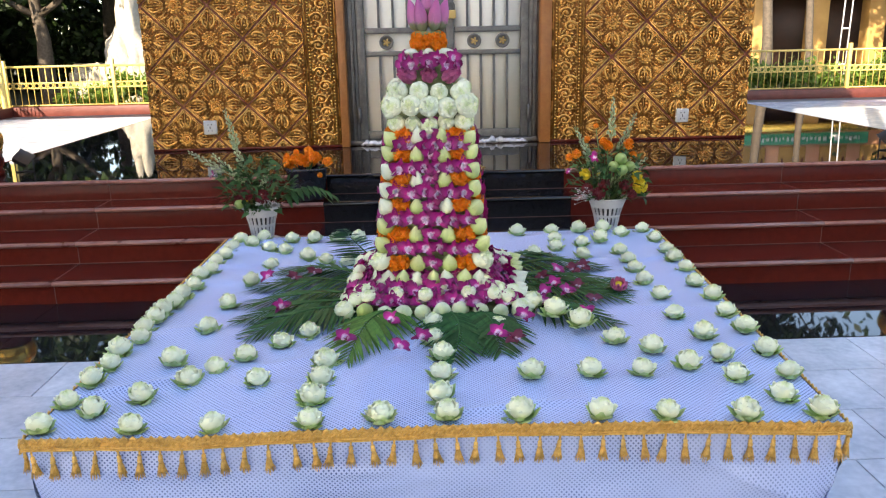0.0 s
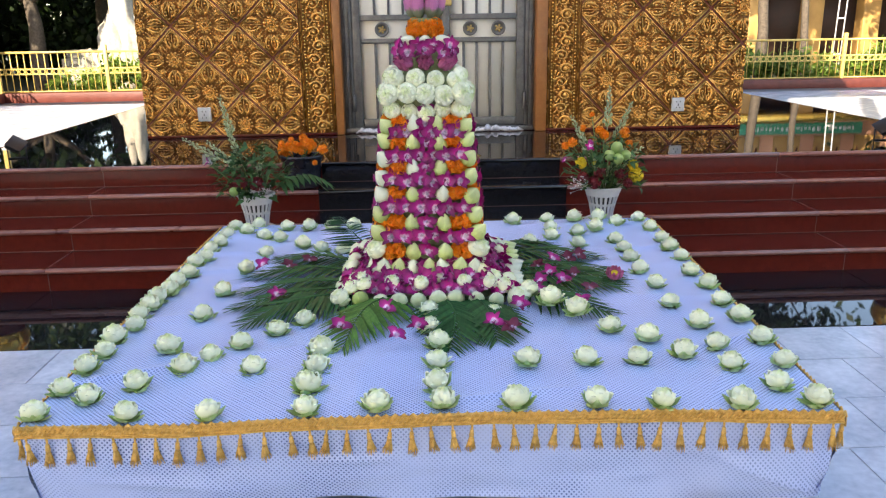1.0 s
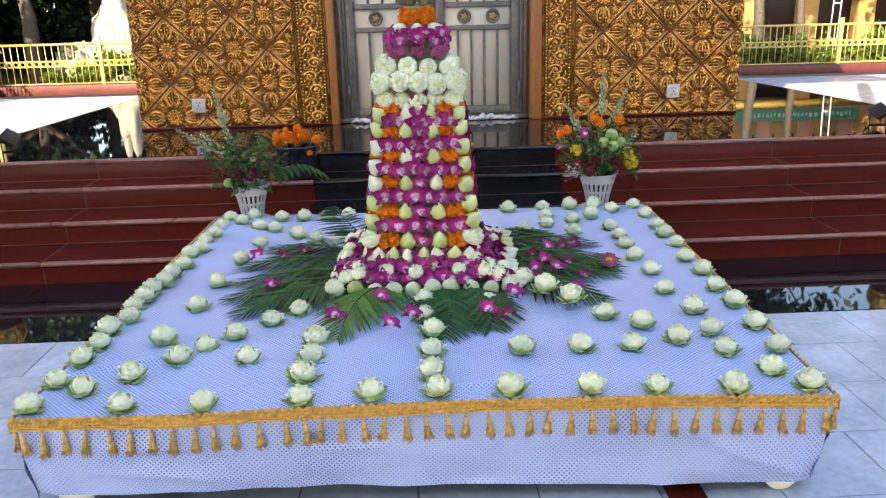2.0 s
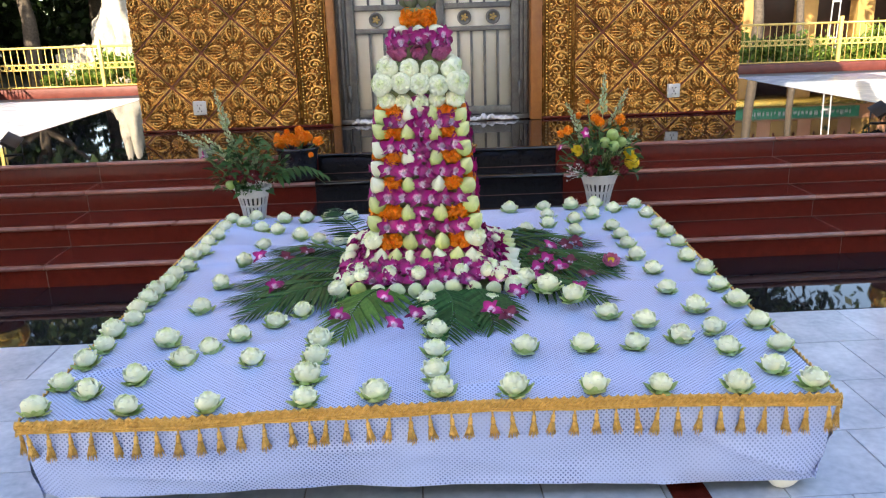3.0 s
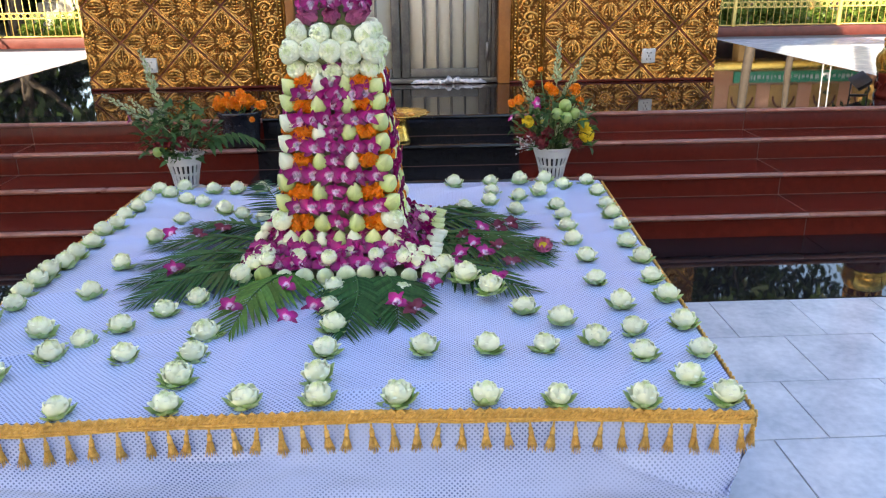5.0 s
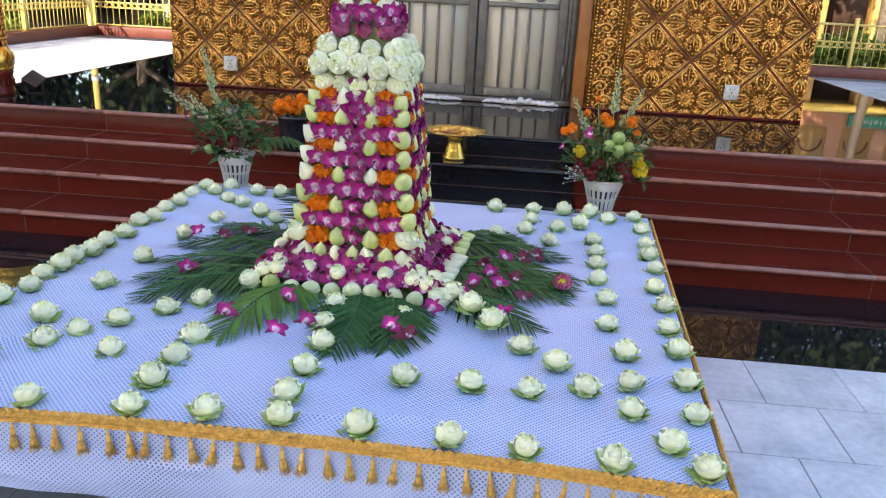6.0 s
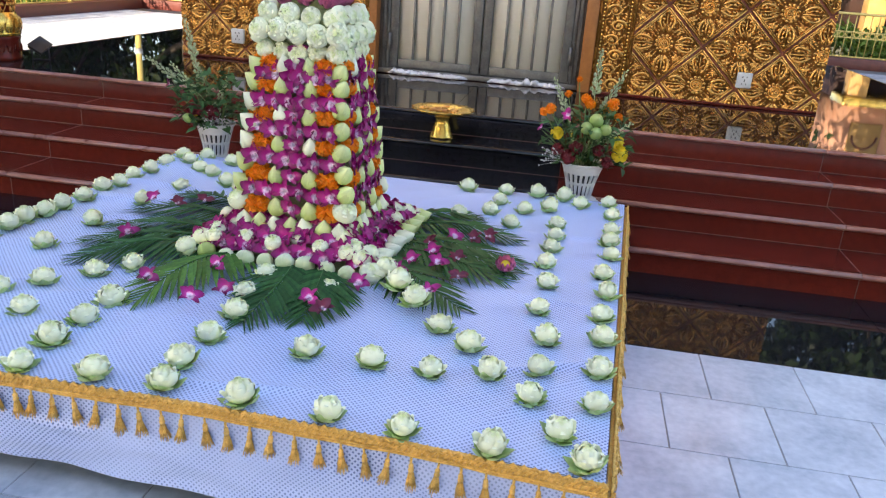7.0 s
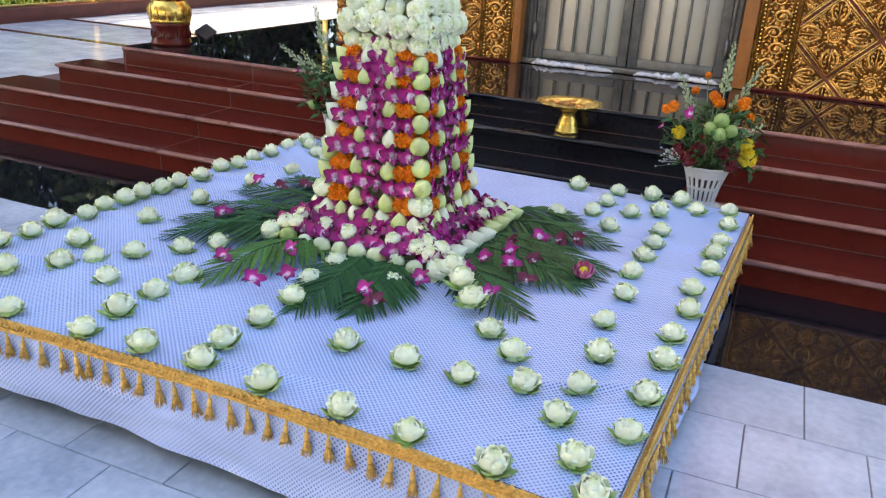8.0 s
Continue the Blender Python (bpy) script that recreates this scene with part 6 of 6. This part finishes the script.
for k, y in enumerate((13.5, 12.0, 10.2, 8.8, 7.4)):
    th = blank("shrub", "sunlit yellow-green shrub behind the courtyard fence", "bush", "garden shrubs", at=(FX - 0.9, y, 0))
    put("foliage", BUSHES[k % 3], th, Matrix.Translation((0, 0, 0.28)) @ Matrix.Diagonal((0.9, 0.9, 0.8, 1)))


def rock(x, y, wide, tall, seed):
    bm = bmesh.new()
    bmesh.ops.create_icosphere(bm, subdivisions=4, radius=1.0)
    for v in bm.verts:
        n = v.co.copy()
        f = 1 + 0.33 * noise.noise(n * 1.6 + Vector((seed, 0, 0))) + 0.16 * noise.noise(n * 4 + Vector((0, seed, 0))) + 0.06 * noise.noise(n * 9)
        t = (v.co.z + 1) / 2
        v.co = Vector((n.x * wide * (1.15 - 0.75 * t), n.y * wide * (1.0 - 0.6 * t), (n.z + 0.95) * tall * 0.5)) * f
    ob = part("rock_sculpture", bm, PALE_STONE, None)
    ob.location = (x, y, -0.05)
    tagged(ob, "pale sunlit weathered rock sculpture in the garden", "rock", "garden rocks")


rock(-5.75, 17.6, 0.62, 2.5, 2)
rock(-6.6, 17.9, 0.5, 0.9, 5)
steps2 = blank("garden_steps", "pale stone steps in the shaded garden", "steps", at=(-7.6, 19.2, 0))
for k in range(4):
    part("step", box(bmesh.new(), -0.5, 0.5, 0.3 * k, 0.3 * k + 0.32, -0.03, 0.25 + 0.2 * k, 0.02), PALE_STONE, steps2)

# long hall across the garden, gilt below, green sign, rosy upper storey
PINK_WALL = surface("rosy_plaster", (0.6, 0.28, 0.17), (0.72, 0.4, 0.26), 2, 0.75)
# brown made this dark to carry the tree shade over the lower wall
SHADE_BROWN = surface("tree_shade_brown", (0.02, 0.009, 0.006), (0.05, 0.02, 0.013), 3, 0.6)
OCHRE = surface("ochre_plaster", (0.36, 0.19, 0.05), (0.52, 0.31, 0.1), 2, 0.6)
GREEN = surface("green_sign_paint", (0.02, 0.24, 0.13), (0.03, 0.3, 0.17), 3, 0.5)
far = blank("garden_hall", "long sunlit hall with gilt columns, green sign and rosy upper storey", "building", at=(8.5, 24.0, 0))
part("lower_wall", box(bmesh.new(), 0, 13, 1.4, 5, -0.03, 2.6), SHADE_BROWN, far, "recessed lower wall with tree shade put into its brown")
part("upper_wall", box(bmesh.new(), 0, 13, 0.3, 5, 2.71, 4.6), PINK_WALL, far)
part("lintel", box(bmesh.new(), 0, 13, 0.25, 1.5, 2.45, 2.7, 0.03), GOLD_BRIGHT, far)
part("roof", box(bmesh.new(), -0.4, 13.4, -0.2, 5.4, 4.6, 4.75, 0.03), GREEN, far, "green roof edge")
for k in range(8):
    cm = part("gilt_column", box(bmesh.new(), 0.1 + 1.75 * k, 0.62 + 1.75 * k, 0.35, 0.85, -0.03, 2.45, 0.03), OCHRE, far)
sign = part("sign_board", box(bmesh.new(), 1.7, 5.6, 0.1, 0.22, 2.72, 3.06, 0.01), GREEN, far, "green sign with white writing")
rnd = random.Random(3)
x = 2.0
while x < 5.3:
    w = rnd.uniform(0.03, 0.12)
    part("letter_bar", box(bmesh.new(), x, x + w, 0.092, 0.0985, 2.84, rnd.uniform(2.9, 2.97)), WHITE_PLASTIC, sign)
    x += w + rnd.uniform(0.03, 0.08)
for k in range(10):
    win = part("arch_panel", box(bmesh.new(), 0.35 + 1.28 * k, 1.2 + 1.28 * k, 0.24, 0.29, 3.14, 4.05, 0.02), OCHRE, far, "ochre arched panel")
    part("arch_head", tube(bmesh.new(), [(0.775 + 1.28 * k + 0.33 * math.cos(a), 0.225, 3.5 + 0.36 * math.sin(a)) for a in [math.pi * i / 10 for i in range(11)]], 0.03, 6), ROOF, win)
mast = blank("white_mast", "white painted steel mast in the garden", "mast", at=(10.05, 18.6, 0))
for x in (-0.09, 0.09):
    part("pole", tube(bmesh.new(), [(x, 0, -0.03), (x + 0.1, 0, 4.2)], 0.016, 8), WHITE_PLASTIC, mast)
for k in range(5):
    part("rung", tube(bmesh.new(), [(-0.09 + 0.08 * k / 4, 0, 0.5 + 0.8 * k), (0.09 + 0.08 * k / 4, 0, 0.5 + 0.8 * k)], 0.02, 6), WHITE_PLASTIC, mast)

# ---- paving: single tiles near the table, the joined rest ----
TILE = 0.32
strip = blank("red_paving_strip", "dark red granite strips set in the white paving", "floor", kind="structure")
for args in ((0.865, 0.965, -7.9, 3.215), (-8.9, -3.75, 7.3, 7.4), (-8.9, -3.75, 8.58, 8.68), (4.9, 13.9, 7.3, 7.4)):
    part("granite_strip", box(bmesh.new(), *args, 0.0, 0.004), GRANITE_RED, strip, smooth=False)
bm = bmesh.new()
box(bm, 0.0015, TILE - 0.0015, 0.0015, TILE - 0.0015, -0.006, 0.0, 0.0)
for v in bm.verts:
    if v.co.z > -0.001:
        v.co.x += 0.0012 if v.co.x < TILE / 2 else -0.0012
        v.co.y += 0.0012 if v.co.y < TILE / 2 else -0.0012
TILE_MESH = data("marble_tile", bm, MARBLE, smooth=False)
verts, faces = [], []
rnd = random.Random(9)
for j in range(-88, 36):
    y = 3.22 + TILE * j
    for i in range(-33, 43):
        x = 1.49 + TILE * i + (0.0 if j % 2 == 0 else TILE / 2)
        if -3.7 < x < 4.6 and y + TILE > 3.25 and y < 10:
            continue
        near = -2.9 < x < 3.6 and -0.35 < y < 3.2
        if near:
            put("marble_tile", TILE_MESH, floor, Matrix.Translation((x, y, rnd.uniform(-0.0006, 0.0006))))
        elif -9 < x < 13.7 and -25 < y < 15.0:
            n = len(verts)
            a = 0.0025
            verts += [(x + a, y + a, 0), (x + TILE - a, y + a, 0), (x + TILE - a, y + TILE - a, 0), (x + a, y + TILE - a, 0)]
            verts += [(px, py, -0.006) for px, py, _ in verts[n:n + 4]]
            faces += [(n, n + 1, n + 2, n + 3)] + [(n + p, n + 4 + p, n + 4 + (p + 1) % 4, n + (p + 1) % 4) for p in range(4)]
me = bpy.data.meshes.new("paving_tiles")
me.from_pydata(verts, [], faces)
me.materials.append(surface("white_marble_far", (0.44, 0.48, 0.56), (0.72, 0.75, 0.82), 4.5, 0.2, fine=38, island=0.06, placed=True))
rest = put("paving_tiles", me, floor)
tagged(rest, "white marble paving tiles", kind="stuff")
